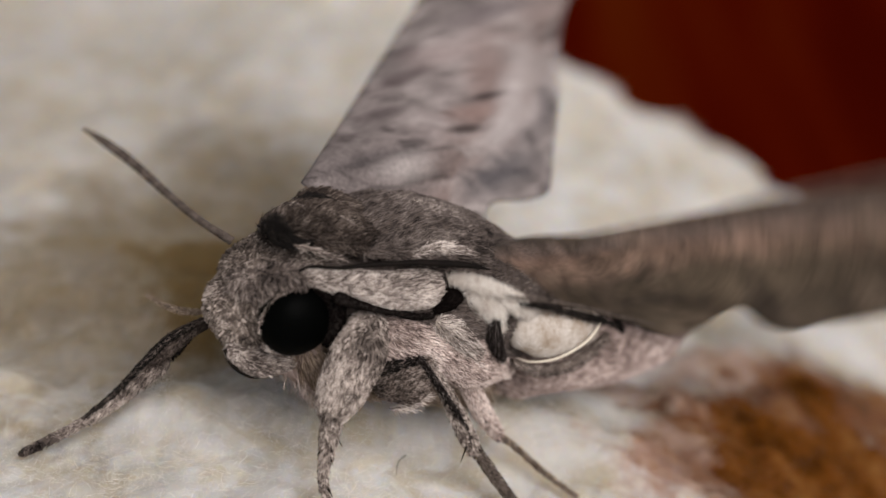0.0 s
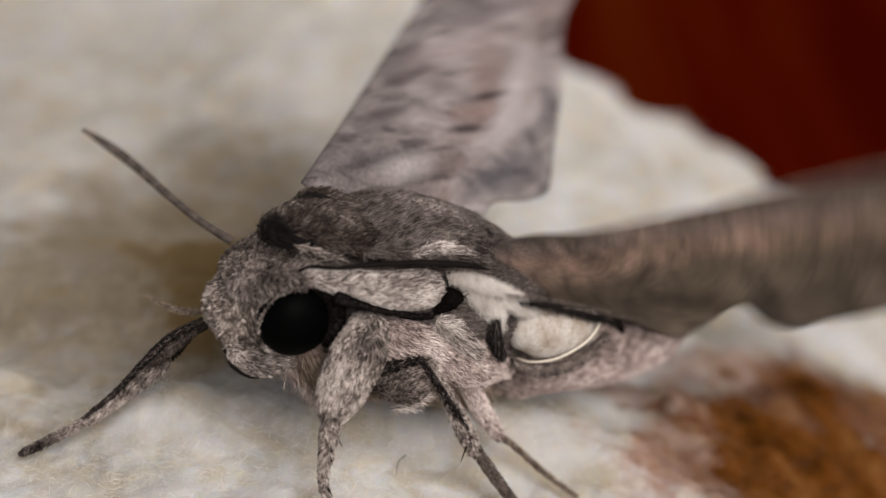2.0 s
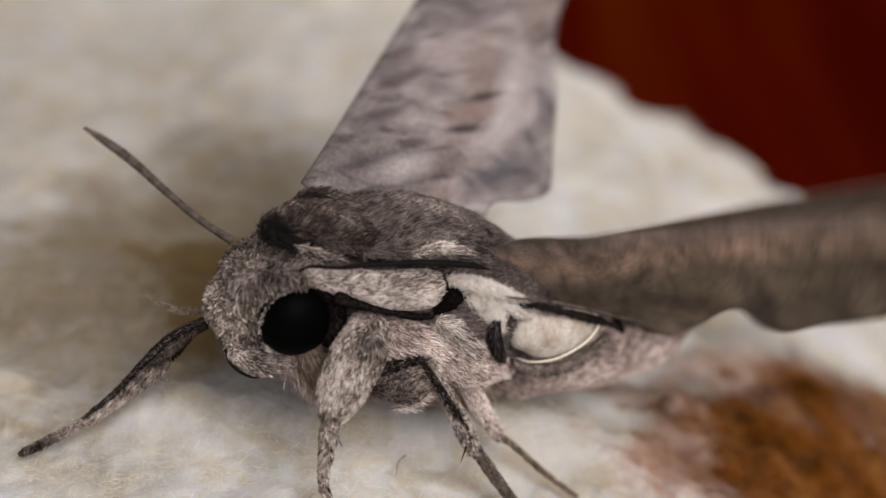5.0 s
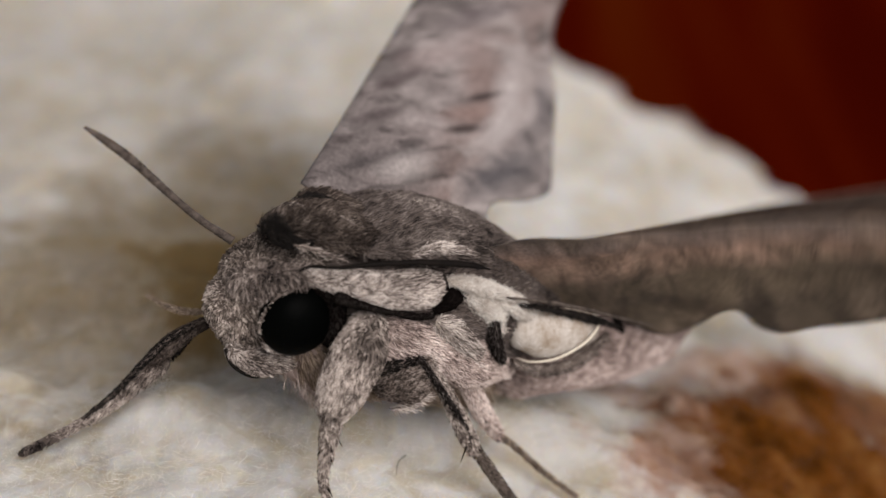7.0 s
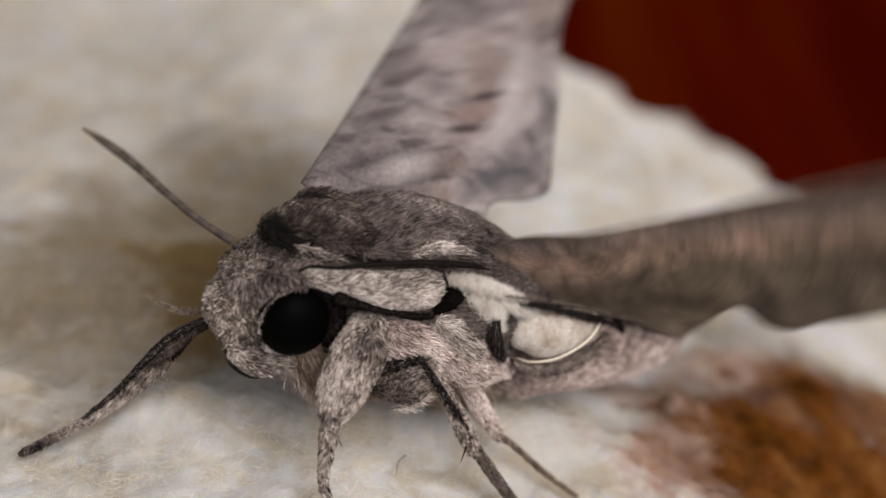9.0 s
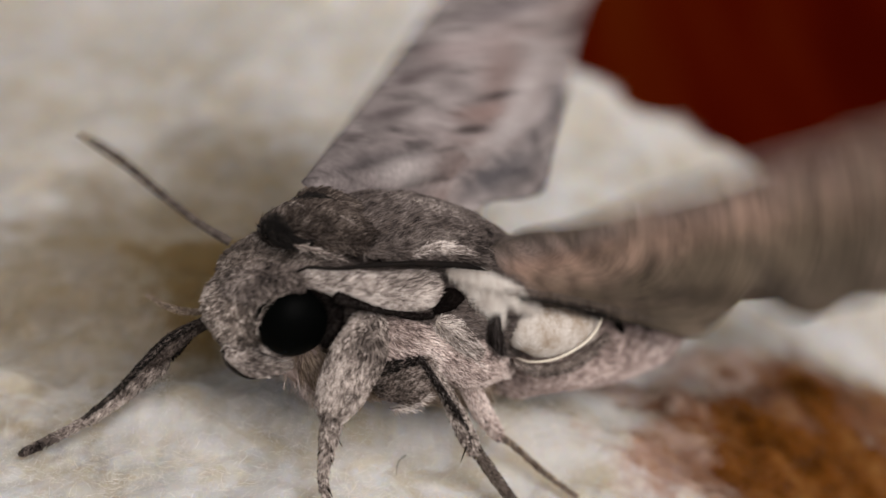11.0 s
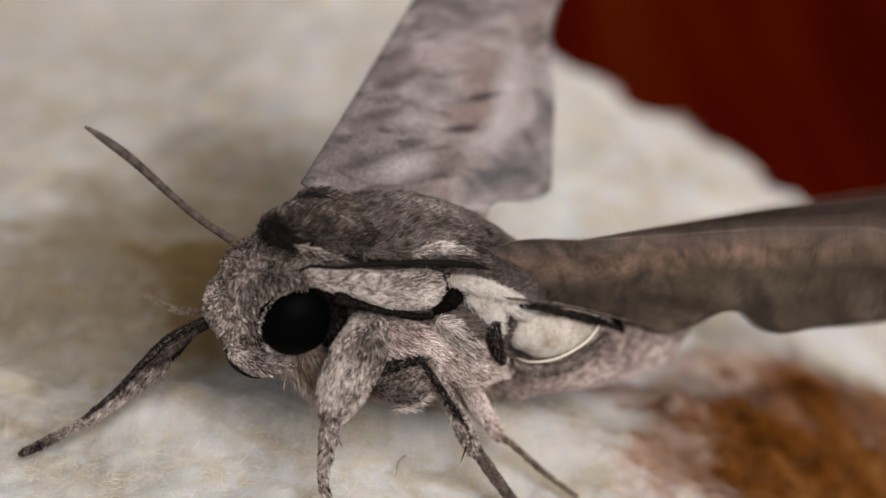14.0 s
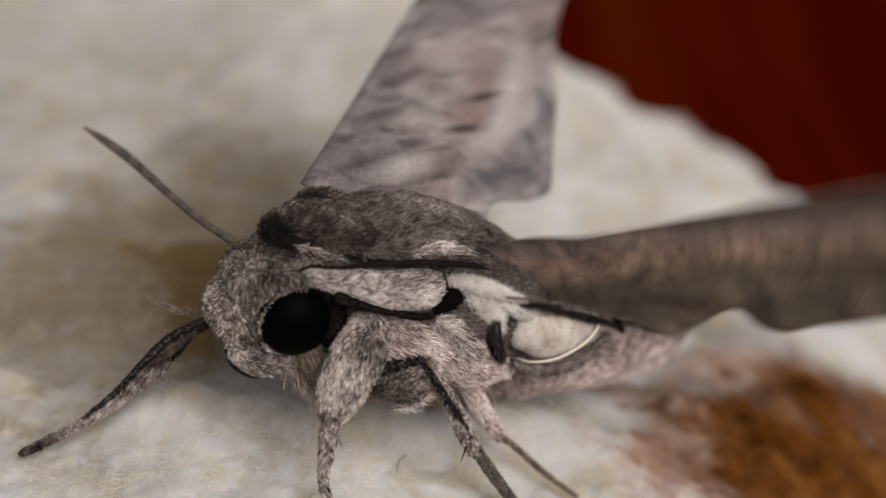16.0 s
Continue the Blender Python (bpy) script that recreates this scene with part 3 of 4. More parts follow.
def antenna(points, name_label, skin):
    st = [(*p, r, r) for p, r in points]
    v, f = tube(st, 90, 10)
    ring = 1 + 0.045 * np.sign(np.sin(np.arange(90) * 2.2))
    c = spline(st, 90)[:, :3]
    v = (v.reshape(90, 10, 3) - c[:, None]) * ring[:, None, None] + c[:, None]
    return part("antenna", mesh("antenna", v.reshape(-1, 3), f, skin), head, name_label)


ANT_BASE = (-0.31, 1.00, 7.62)
antenna_right = antenna([((-0.31, 1.00, 7.62), 0.16), ((-1.21, 1.80, 8.33), 0.14), ((-2.09, 2.60, 9.26), 0.145), ((-3.00, 3.30, 10.30), 0.165), ((-3.79, 3.80, 11.03), 0.15), ((-4.38, 4.20, 11.49), 0.05)], "ringed grey-brown antenna held out", SKIN_ANT)
antenna([((0.65, -2.30, 7.60), 0.04), ((0.98, -2.50, 7.77), 0.055), ((1.84, -3.00, 7.73), 0.07), ((2.77, -3.30, 7.74), 0.085), ((4.08, -3.70, 7.68), 0.1), ((5.47, -4.00, 7.45), 0.12), ((6.37, -4.20, 7.23), 0.1), ((7.08, -4.20, 6.91), 0.02)], "antenna folded back along the body, painted dark as in shade", ANT_SHADED)

furry("cheek", [(0.78, -2.00, 7.25, 0.06, 0.1), (1.11, -2.20, 7.23, 0.18, 0.35), (1.59, -2.40, 7.11, 0.28, 0.42), (2.19, -2.70, 6.94, 0.42, 0.5), (3.18, -3.10, 6.63, 0.58, 0.6), (4.29, -3.30, 6.42, 0.66, 0.6), (5.00, -3.40, 6.31, 0.62, 0.55), (5.25, -3.40, 6.25, 0.5, 0.4), (5.37, -3.35, 6.20, 0.1, 0.1)], head, SKIN_GREY, FUR_PALE, 8500, 0.36, 0.018, (1, 0, -0.12), "pale fur tuft behind the eye", 0.05, 4, 34, 22)
furry("brow", round_ends([(-0.66, -0.60, 6.79, 0.5, 0.6), (0.09, -1.30, 6.91, 0.62, 0.7), (0.99, -1.90, 7.16, 0.35, 0.45)]), head, SKIN_GREY, FUR_GREY, 2600, 0.4, 0.026, (0.3, 0, -0.9), "", 0.05, 5, 30, 18, lift=0.4)
furry("face", round_ends([(-0.79, 0.20, 6.05, 0.5, 0.9), (-0.76, -0.20, 5.12, 0.7, 1.0), (-0.56, -0.40, 4.38, 0.5, 0.8)]), head, SKIN_GREY, FUR_HEAD, 4200, 0.36, 0.03, (0.2, 0, -1), "", 0.06, 6, 30, 20, lift=0.5, mess=0.6, up=(1, 0, 0))
furry("palp", round_ends([(-1.12, -0.80, 4.41, 0.4, 0.5), (-0.52, -1.20, 3.95, 0.46, 0.5), (0.35, -1.50, 3.90, 0.34, 0.4)]), head, SKIN_GREY, FUR_PALE, 3000, 0.3, 0.022, (0.8, 0, -0.4), "curved pale furry palp", 0.05, 7, 26, 18)
furry("eye_rim", [(-0.82, -1.90, 5.45, 0.03, 0.04), (-0.62, -2.00, 6.09, 0.06, 0.06), (0.06, -2.10, 6.80, 0.07, 0.07), (0.97, -2.20, 7.22, 0.05, 0.06)], head, SKIN_GREY, FUR_LEG, 320, 0.15, 0.013, (0.5, 0, -0.6), "pale rim of scales above the eye", 0.0, 8, 20, 8, lift=0.4)
furry("eye_rim", [(-0.73, -1.90, 5.03, 0.02, 0.03), (-0.40, -2.00, 4.62, 0.03, 0.04), (0.36, -2.10, 4.22, 0.02, 0.03)], head, SKIN_GREY, FUR_PALE, 140, 0.2, 0.016, (0.5, 0, 0.3), "pale rim of scales below the eye", 0.0, 8, 20, 8, lift=0.4)
# dark tube added for the dark line along the underside of the palp
pv, pf = tube([(-1.54, -0.80, 4.52, 0.08, 0.1), (-1.32, -0.90, 3.91, 0.12, 0.14), (-0.72, -1.10, 3.42, 0.12, 0.14), (0.04, -1.30, 3.40, 0.07, 0.1)], 26, 10, (0, 1, 0.2))
part("palp_underline", mesh("palp_underline", pv, pf, SKIN_DARK), head, "dark curved tube along the underside of the palp")
furry("chest", round_ends([(1.29, -0.90, 4.45, 0.9, 1.4), (2.14, -0.90, 3.16, 1.0, 1.6), (4.89, -0.90, 2.10, 0.88, 1.7), (7.83, -1.20, 1.0, 0.8, 1.5)]), thorax, SKIN_PINK, FUR_TAN, 9000, 0.7, 0.013, (0.4, 0, -0.8), "pinkish grey fur under the breast", 0.05, 8, 36, 24)

# shaggy dark collar between head and back
furry("collar", round_ends([(1.07, 0.20, 8.05, 0.5, 0.8), (1.61, -0.60, 8.53, 0.65, 0.95), (2.58, -1.40, 8.41, 0.65, 0.9), (3.25, -2.20, 8.08, 0.3, 0.6)]), thorax, SKIN_DARK, FUR_COLLAR, 9000, 0.55, 0.018, (1, 0, 0.05), "dark brown shaggy collar", 0.06, 9, 34, 22, lift=0.3)
furry("collar", round_ends([(2.55, 0.80, 8.45, 0.35, 0.7), (3.13, 0.40, 8.51, 0.4, 0.7), (3.86, -0.00, 8.24, 0.25, 0.5)]), thorax, SKIN_DARK, FUR_COLLAR, 3600, 0.5, 0.018, (1, 0, 0.05), "dark brown shaggy collar", 0.06, 10, 30, 20, lift=0.3)
furry("shoulder", round_ends([(3.25, -2.40, 7.90, 0.2, 0.4), (5.04, -2.80, 7.69, 0.5, 0.6), (6.63, -3.00, 7.40, 0.45, 0.5), (7.38, -3.10, 7.00, 0.25, 0.4)]), thorax, SKIN_GREY, FUR_SHOULDER, 4600, 0.5, 0.02, (1, 0, -0.15), "streaked shoulder tuft", 0.05, 11, 30, 20, lift=0.3)
furry("shoulder_streak", [(4.48, -3.30, 7.72, 0.05, 0.08), (5.16, -3.45, 7.86, 0.15, 0.15), (5.94, -3.50, 7.72, 0.18, 0.16), (6.85, -3.50, 7.33, 0.05, 0.08)], thorax, SKIN_GREY, FUR_PALE, 760, 0.4, 0.014, (1, 0, -0.25), "pale patch of hairs on the shoulder", 0.05, 71, 24, 14, lift=0.2)
furry("shoulder_streak", round_ends([(6.90, -2.40, 7.49, 0.05, 0.1), (7.32, -2.60, 7.25, 0.12, 0.14), (7.56, -2.70, 7.01, 0.05, 0.1)]), thorax, SKIN_GREY, FUR_PALE, 300, 0.3, 0.016, (1, 0, -0.6), "pale patch of hairs on the shoulder", 0.05, 86, 18, 12)
furry("dark_tuft", round_ends([(7.49, -2.20, 7.41, 0.04, 0.08), (7.68, -2.50, 7.13, 0.08, 0.1), (7.80, -2.70, 6.83, 0.03, 0.06)]), thorax, SKIN_DARK, FUR_BLOT, 260, 0.25, 0.016, (0.6, 0, -0.8), "dark streak at the wing root", 0.05, 87, 18, 12)
# raised black tuft whose colour stands for the shade in a collar hollow
furry("collar_spot", round_ends([(0.05, -0.90, 8.85, 0.1, 0.12), (0.23, -1.25, 9.03, 0.26, 0.26), (0.39, -1.50, 8.71, 0.28, 0.26), (0.69, -1.75, 8.49, 0.14, 0.16), (1.23, -1.90, 8.38, 0.05, 0.06)]), thorax, SKIN_DARK, FUR_COLLAR_SPOT, 1500, 0.4, 0.018, (1, 0, -0.35), "blackish tuft painting the shaded hollow in the collar", 0.1, 72, 28, 18, mess=0.4)
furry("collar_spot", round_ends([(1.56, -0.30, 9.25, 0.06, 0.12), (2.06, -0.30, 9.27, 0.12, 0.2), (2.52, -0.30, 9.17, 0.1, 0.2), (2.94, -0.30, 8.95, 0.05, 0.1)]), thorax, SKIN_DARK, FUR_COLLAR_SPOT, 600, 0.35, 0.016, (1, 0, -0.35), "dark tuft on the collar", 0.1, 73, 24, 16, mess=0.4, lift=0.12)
furry("flank", round_ends([(3.77, -3.00, 4.75, 0.9, 0.8), (5.31, -3.10, 4.18, 1.0, 0.8), (7.00, -3.00, 2.77, 0.9, 0.8), (8.6, -2.60, 1.9, 0.35, 0.4)]), thorax, SKIN_PINK, FUR_PINK, 8000, 0.45, 0.017, (0.8, 0, -0.5), "pinkish fur on the flank", 0.05, 12, 34, 22)
# the groove below the cheek gets its shade as a thin black fur line
furry("dark_tuft", round_ends([(1.71, -3.20, 6.71, 0.2, 0.25), (2.42, -3.50, 6.39, 0.13, 0.2), (3.46, -3.60, 5.95, 0.1, 0.14), (4.40, -3.70, 5.54, 0.1, 0.12), (5.05, -3.75, 5.47, 0.1, 0.12)]), thorax, SKIN_DARK, FUR_DARK, 1600, 0.1, 0.02, (1, 0, -0.1), "black fur line painting the shaded groove under the cheek", 0.05, 13, 30, 14)
furry("dark_tuft", round_ends([(5.11, -3.60, 5.43, 0.06, 0.1), (5.45, -3.65, 5.76, 0.3, 0.3), (5.86, -3.60, 5.84, 0.3, 0.3), (6.26, -3.50, 5.76, 0.1, 0.16)]), thorax, SKIN_DARK, FUR_DARK, 1500, 0.3, 0.02, (1, 0, 0.35), "black fur tuft", 0.08, 84, 26, 18, mess=0.45)
root_fur = [
    furry("dark_tuft", round_ends([(7.64, -3.70, 4.61, 0.14, 0.2), (7.64, -3.75, 4.04, 0.18, 0.2), (7.77, -3.70, 3.49, 0.17, 0.2), (7.98, -3.65, 3.04, 0.1, 0.15)]), thorax, SKIN_DARK, FUR_BLOT, 1100, 0.3, 0.016, (0.2, 0, -1), "black fur tuft", 0.12, 14, 24, 16, mess=0.8, up=(1, 0, 0)),
    furry("white_tuft", round_ends([(6.35, -3.20, 6.19, 0.16, 0.3), (6.96, -3.35, 5.70, 0.3, 0.35), (7.62, -3.20, 4.87, 0.38, 0.4), (7.98, -3.00, 4.08, 0.25, 0.3)]), thorax, SKIN_WHITE, FUR_WHITE, 5500, 0.58, 0.011, (0.9, 0, -0.3), "white fur below the wing root", 0.15, 15, 30, 20, lift=0.4, mess=0.75),
    furry("white_tuft", round_ends([(7.49, -3.40, 5.55, 0.12, 0.2), (8.39, -3.40, 4.97, 0.2, 0.22), (9.61, -3.20, 4.12, 0.12, 0.2)]), thorax, SKIN_WHITE, FUR_WHITE, 1800, 0.5, 0.011, (1, 0, -0.15), "white fur below the wing root", 0.15, 19, 24, 16, lift=0.35, mess=0.65),
    furry("white_tuft", round_ends([(5.88, -3.50, 6.65, 0.1, 0.12), (6.91, -3.70, 6.24, 0.2, 0.18), (7.87, -3.65, 5.72, 0.14, 0.14), (8.85, -3.50, 5.12, 0.05, 0.06)]), thorax, SKIN_WHITE, FUR_WHITE, 3200, 0.42, 0.011, (1, 0, -0.1), "white fur below the wing root", 0.12, 81, 26, 16, lift=0.3, mess=0.6),
]
furry("white_tuft", round_ends([(5.31, -3.70, 5.07, 0.2, 0.25), (5.82, -3.80, 4.69, 0.3, 0.3), (6.64, -3.60, 3.60, 0.3, 0.3)]), thorax, SKIN_WHITE, FUR_PALE, 1400, 0.55, 0.022, (0.7, 0, -0.6), "pale fur on the flank", 0.05, 16, 26, 16, lift=0.35)
furry("shield", round_ends([(9.20, -3.10, 3.44, 0.72, 0.6), (9.93, -3.30, 3.30, 0.95, 0.7), (11.04, -3.30, 3.13, 0.85, 0.6), (12.03, -3.20, 2.99, 0.66, 0.4)]), thorax, SKIN_SHIELD, FUR_WHITE, 60, 0.4, 0.008, (1, 0, -0.1), "smooth white oval plate with a pale rim", 0.06, 17, 34, 24, lift=0.06, mess=0.2)
# the fold's shade is put into the black fur of this strip
root_fur.append(furry("wing_fold", round_ends([(8.63, -3.70, 5.10, 0.03, 0.1), (10.19, -3.80, 4.50, 0.07, 0.12), (11.80, -3.80, 3.74, 0.1, 0.13), (12.95, -3.70, 3.10, 0.05, 0.12)]), thorax, SKIN_DARK, FUR_COLLAR_SPOT, 900, 0.3, 0.016, (1, 0, -0.25), "fold under the wing root with its shade painted black", 0.1, 18, 26, 14, mess=0.5))
furry("pale_fringe", [(0.79, -1.15, 9.62, 0.01, 0.02), (1.09, -1.20, 9.62, 0.02, 0.03), (1.40, -1.25, 9.44, 0.01, 0.02)], thorax, SKIN_DARK, FUR_LEG, 45, 0.24, 0.011, (1, 0, -0.6), "fringe of pale hairs on the collar", 0.0, 75, 16, 8, lift=0.2)
furry("pale_fringe", [(0.65, -2.00, 8.47, 0.03, 0.05), (1.08, -2.20, 8.32, 0.05, 0.06), (1.59, -2.45, 8.09, 0.05, 0.06), (2.00, -2.70, 7.93, 0.02, 0.03)], thorax, SKIN_GREY, FUR_LEG, 150, 0.5, 0.011, (0.9, 0, -0.5), "fan of pale hairs below the collar", 0.0, 76, 22, 10, lift=0.2)
furry("pale_fringe", [(2.44, -1.90, 9.12, 0.02, 0.03), (2.73, -2.10, 8.90, 0.03, 0.04), (3.01, -2.30, 8.64, 0.02, 0.03)], thorax, SKIN_GREY, FUR_GREY, 60, 0.22, 0.012, (0.8, 0, -0.5), "fringe of pale hairs on the collar", 0.0, 85, 16, 8, lift=0.3)
furry("breast_hair", round_ends([(0.54, -1.00, 3.57, 0.3, 0.5), (1.20, -1.20, 3.04, 0.4, 0.6), (1.95, -1.00, 2.05, 0.3, 0.5)]), thorax, SKIN_PINK, FUR_PINK, 420, 0.9, 0.007, (0.1, 0, -1), "long thin hairs hanging under the breast", 0.0, 77, 20, 14, lift=0.5, mess=0.5)
for k, (bar_top, bar_end) in enumerate((((13.81, -2.40, 2.56), (14.11, -2.30, 2.01)), ((15.19, -2.20, 2.18), (15.47, -2.10, 1.67)), ((16.56, -1.90, 1.80), (16.82, -1.80, 1.34)))):
    furry("side_bar", round_ends([(*bar_top, 0.08, 0.15), (*bar_end, 0.06, 0.12)]), abdomen, SKIN_DARK, FUR_DARK, 200, 0.3, 0.02, (0.5, 0, -1), "black bar on the side of the abdomen", 0.1, 78 + k, 16, 12, up=(1, 0, 0))
furry("pale_fringe", [(6.27, -0.40, 8.22, 0.03, 0.05), (7.03, -0.70, 7.72, 0.05, 0.07), (7.73, -1.00, 7.23, 0.05, 0.07), (7.88, -1.30, 7.09, 0.03, 0.05)], thorax, SKIN_GREY, FUR_LEG, 260, 0.26, 0.012, (0.5, 0, 0.6), "fringe of pale hairs along the back", 0.0, 74, 24, 10, lift=0.5)
fold_v, fold_f = tube([(7.90, -3.80, 5.62, 0.04, 0.05), (10.05, -4.00, 4.93, 0.07, 0.06), (12.16, -4.00, 3.96, 0.07, 0.06), (14.63, -3.80, 2.73, 0.03, 0.04)], 30, 8)
root_fur.append(part("fold_edge", mesh("fold_edge", fold_v, fold_f, SKIN_ANT), thorax, "pale grey edge of the fold"))
rim_st = [(8.66, -3.60, 2.75, 0.01, 0.02), (9.18, -3.75, 2.52, 0.03, 0.05), (10.18, -3.90, 2.46, 0.045, 0.05), (11.25, -3.95, 2.76, 0.05, 0.05), (11.88, -3.90, 3.18, 0.045, 0.05), (12.19, -3.80, 3.59, 0.03, 0.04)]
rv, rf = tube(rim_st, 30, 8)
part("rim", mesh("rim", rv, rf, RIM), thorax, "pale smooth rim of the white plate")
# grey fur that also stands for the plate's shadow under its rim
furry("grey_fringe", [(8.55, -3.40, 2.55, 0.1, 0.14), (9.59, -3.50, 1.96, 0.16, 0.2), (10.79, -3.55, 1.83, 0.16, 0.2), (11.94, -3.50, 2.11, 0.15, 0.2), (12.74, -3.40, 2.62, 0.1, 0.15)], thorax, SKIN_GREY, FUR_GREY, 1100, 0.36, 0.014, (0.3, 0, -1), "grey fringe with painted shade below the white plate", 0.1, 88, 28, 14, mess=0.6)


# legs
def leg(label, segments, seed, spines=()):
    """A leg of furry segments, each (name, stations, coat, count)."""
    base = segments[0]
    root = furry(base[0], round_ends(base[1]), moth, SKIN_GREY, base[2], int(base[3] * 1.6), min(0.3, 0.1 + 0.3 * base[1][1][3]), 0.018, np.array(base[1][-1][:3]) - np.array(base[1][0][:3]), label, 0.08, seed, 30, 18, mess=0.55, lift=0.35, up=(0.3, 1, 0.2))
    for k, (nm, st, coat, count) in enumerate(segments[1:]):
        down = nm in ("hair_tuft", "pale_hair")
        flow = np.array(st[-1][:3]) - np.array(st[0][:3])
        flow = flow / np.linalg.norm(flow) + np.array((0, 0, -0.8)) * down
        furry(nm, round_ends(st), root, SKIN_DARK if coat in (FUR_DARK, FUR_BLOT) else SKIN_GREY, coat, count, 0.5 if down else min(0.26, 0.1 + 0.6 * st[1][3]), 0.012 if down else 0.016, flow, "", 0.05, seed + 1 + k, 26, 14, lift=0.35, mess=0.45, up=(0.3, 1, 0.2))
    for a, b in spines:
        v, f = tube([(*a, 0.05, 0.05), (*b, 0.008, 0.008)], 6, 6, (0.3, 1, 0.2))
        part("spine", mesh("spine", v, f, SKIN_DARK), root)
    return root


leg("foreleg", [
    ("foreleg", [(2.83, -3.20, 5.26, 0.62, 0.7), (2.11, -3.70, 4.62, 0.92, 0.85), (1.41, -4.00, 3.76, 0.88, 0.8), (1.04, -4.10, 3.30, 0.72, 0.65)], FUR_LEG, 7000),
    ("tibia", [(0.95, -4.10, 3.26, 0.38, 0.38), (0.77, -4.10, 2.08, 0.3, 0.3), (0.61, -4.10, 1.23, 0.2, 0.2)], FUR_LEG, 2200),
    ("tarsus", [(0.60, -4.10, 1.35, 0.17, 0.17), (0.48, -4.10, 0.36, 0.15, 0.15), (0.54, -4.20, -0.52, 0.1, 0.1)], FUR_LEG, 1200),
], 20, [((1.15, -4.10, 2.64), (1.33, -4.20, 2.28)), ((1.05, -4.10, 1.89), (1.19, -4.20, 1.56)), ((0.65, -4.30, 1.43), (0.72, -4.40, 1.04)), ((0.55, -4.30, 0.10), (0.67, -4.40, -0.22)), ((0.38, -4.10, 1.52), (0.27, -4.10, 1.42))])
leg("foreleg stretched forward", [
    ("foreleg", [(-1.03, 1.60, 4.43, 0.16, 0.16), (-1.73, 1.90, 4.07, 0.24, 0.22), (-2.36, 2.30, 3.46, 0.36, 0.3), (-2.94, 2.70, 2.67, 0.36, 0.3), (-3.47, 3.00, 1.98, 0.26, 0.26)], FUR_COLLAR, 3400),
    ("tibia", [(-3.06, 2.75, 2.48, 0.3, 0.28), (-4.03, 3.05, 1.53, 0.24, 0.24), (-5.07, 3.30, 0.81, 0.17, 0.17)], FUR_LEG, 2600),
    ("tarsus", [(-5.00, 3.30, 0.84, 0.16, 0.16), (-6.25, 3.40, 0.40, 0.14, 0.14), (-7.63, 3.50, 0.00, 0.12, 0.12)], FUR_GREY, 1800),
    ("hair_tuft", [(-2.43, 2.20, 2.89, 0.06, 0.06), (-2.85, 2.30, 2.61, 0.14, 0.12), (-3.41, 2.60, 2.09, 0.12, 0.1), (-3.93, 2.90, 1.58, 0.04, 0.05)], FUR_LEG, 900),
    ("dark_streak", [(-1.66, 1.50, 4.48, 0.06, 0.08), (-2.46, 2.00, 3.90, 0.09, 0.1), (-3.32, 2.40, 2.99, 0.09, 0.1), (-4.29, 2.90, 1.81, 0.08, 0.08), (-5.42, 3.20, 0.96, 0.04, 0.05)], FUR_COLLAR_SPOT, 1700),
    ("spur", [(-1.63, 1.90, 3.91, 0.08, 0.07), (-1.94, 2.00, 3.49, 0.09, 0.08), (-2.34, 2.10, 3.00, 0.03, 0.03)], FUR_DARK, 260),
    ("claw", [(-7.13, 3.40, 0.14, 0.12, 0.12), (-7.50, 3.45, 0.06, 0.1, 0.1), (-7.74, 3.50, -0.04, 0.07, 0.08)], FUR_BLOT, 420),
], 30)
leg("far thin leg", [
    ("midleg", [(-0.64, 3.00, 4.06, 0.07, 0.07), (-1.32, 3.60, 4.04, 0.09, 0.09), (-1.80, 4.00, 4.20, 0.07, 0.07)], FUR_TAN, 500),
    ("tarsus", [(-1.76, 4.00, 4.16, 0.05, 0.05), (-2.28, 4.30, 4.58, 0.045, 0.045)], FUR_TAN, 260),
], 40)
leg("midleg", [
    ("midleg", [(3.64, -3.20, 2.95, 0.6, 0.6), (4.20, -3.50, 3.03, 0.8, 0.75), (4.65, -3.75, 3.52, 0.42, 0.42)], FUR_THIGH, 5000),
    ("dark_streak", [(3.09, -3.30, 3.51, 0.1, 0.12), (3.66, -3.50, 3.72, 0.2, 0.2), (4.36, -3.80, 3.89, 0.1, 0.12)], FUR_COLLAR_SPOT, 1100),
    ("pale_hair", [(3.46, -3.50, 2.06, 0.03, 0.04), (4.04, -3.90, 2.22, 0.05, 0.05), (4.67, -4.00, 2.51, 0.03, 0.04)], FUR_PALE, 160),
    ("tibia", [(4.74, -3.90, 3.79, 0.15, 0.18), (5.36, -4.20, 2.41, 0.2, 0.22), (5.93, -4.50, 0.97, 0.3, 0.3), (6.26, -4.60, 0.16, 0.22, 0.22)], FUR_LEG, 3000),
    ("tarsus", [(6.25, -4.60, 0.28, 0.17, 0.17), (6.89, -4.90, -0.93, 0.17, 0.17), (7.59, -5.20, -2.13, 0.15, 0.15)], FUR_BROWN, 1500),
    ("dark_streak", [(4.33, -4.10, 4.13, 0.09, 0.1), (4.90, -4.30, 3.10, 0.1, 0.1), (5.80, -4.70, 1.35, 0.07, 0.08), (6.0, -4.80, 0.6, 0.05, 0.06)], FUR_BLOT, 1100),
], 50, [((5.91, -4.70, 0.43), (5.60, -4.80, -0.08))])
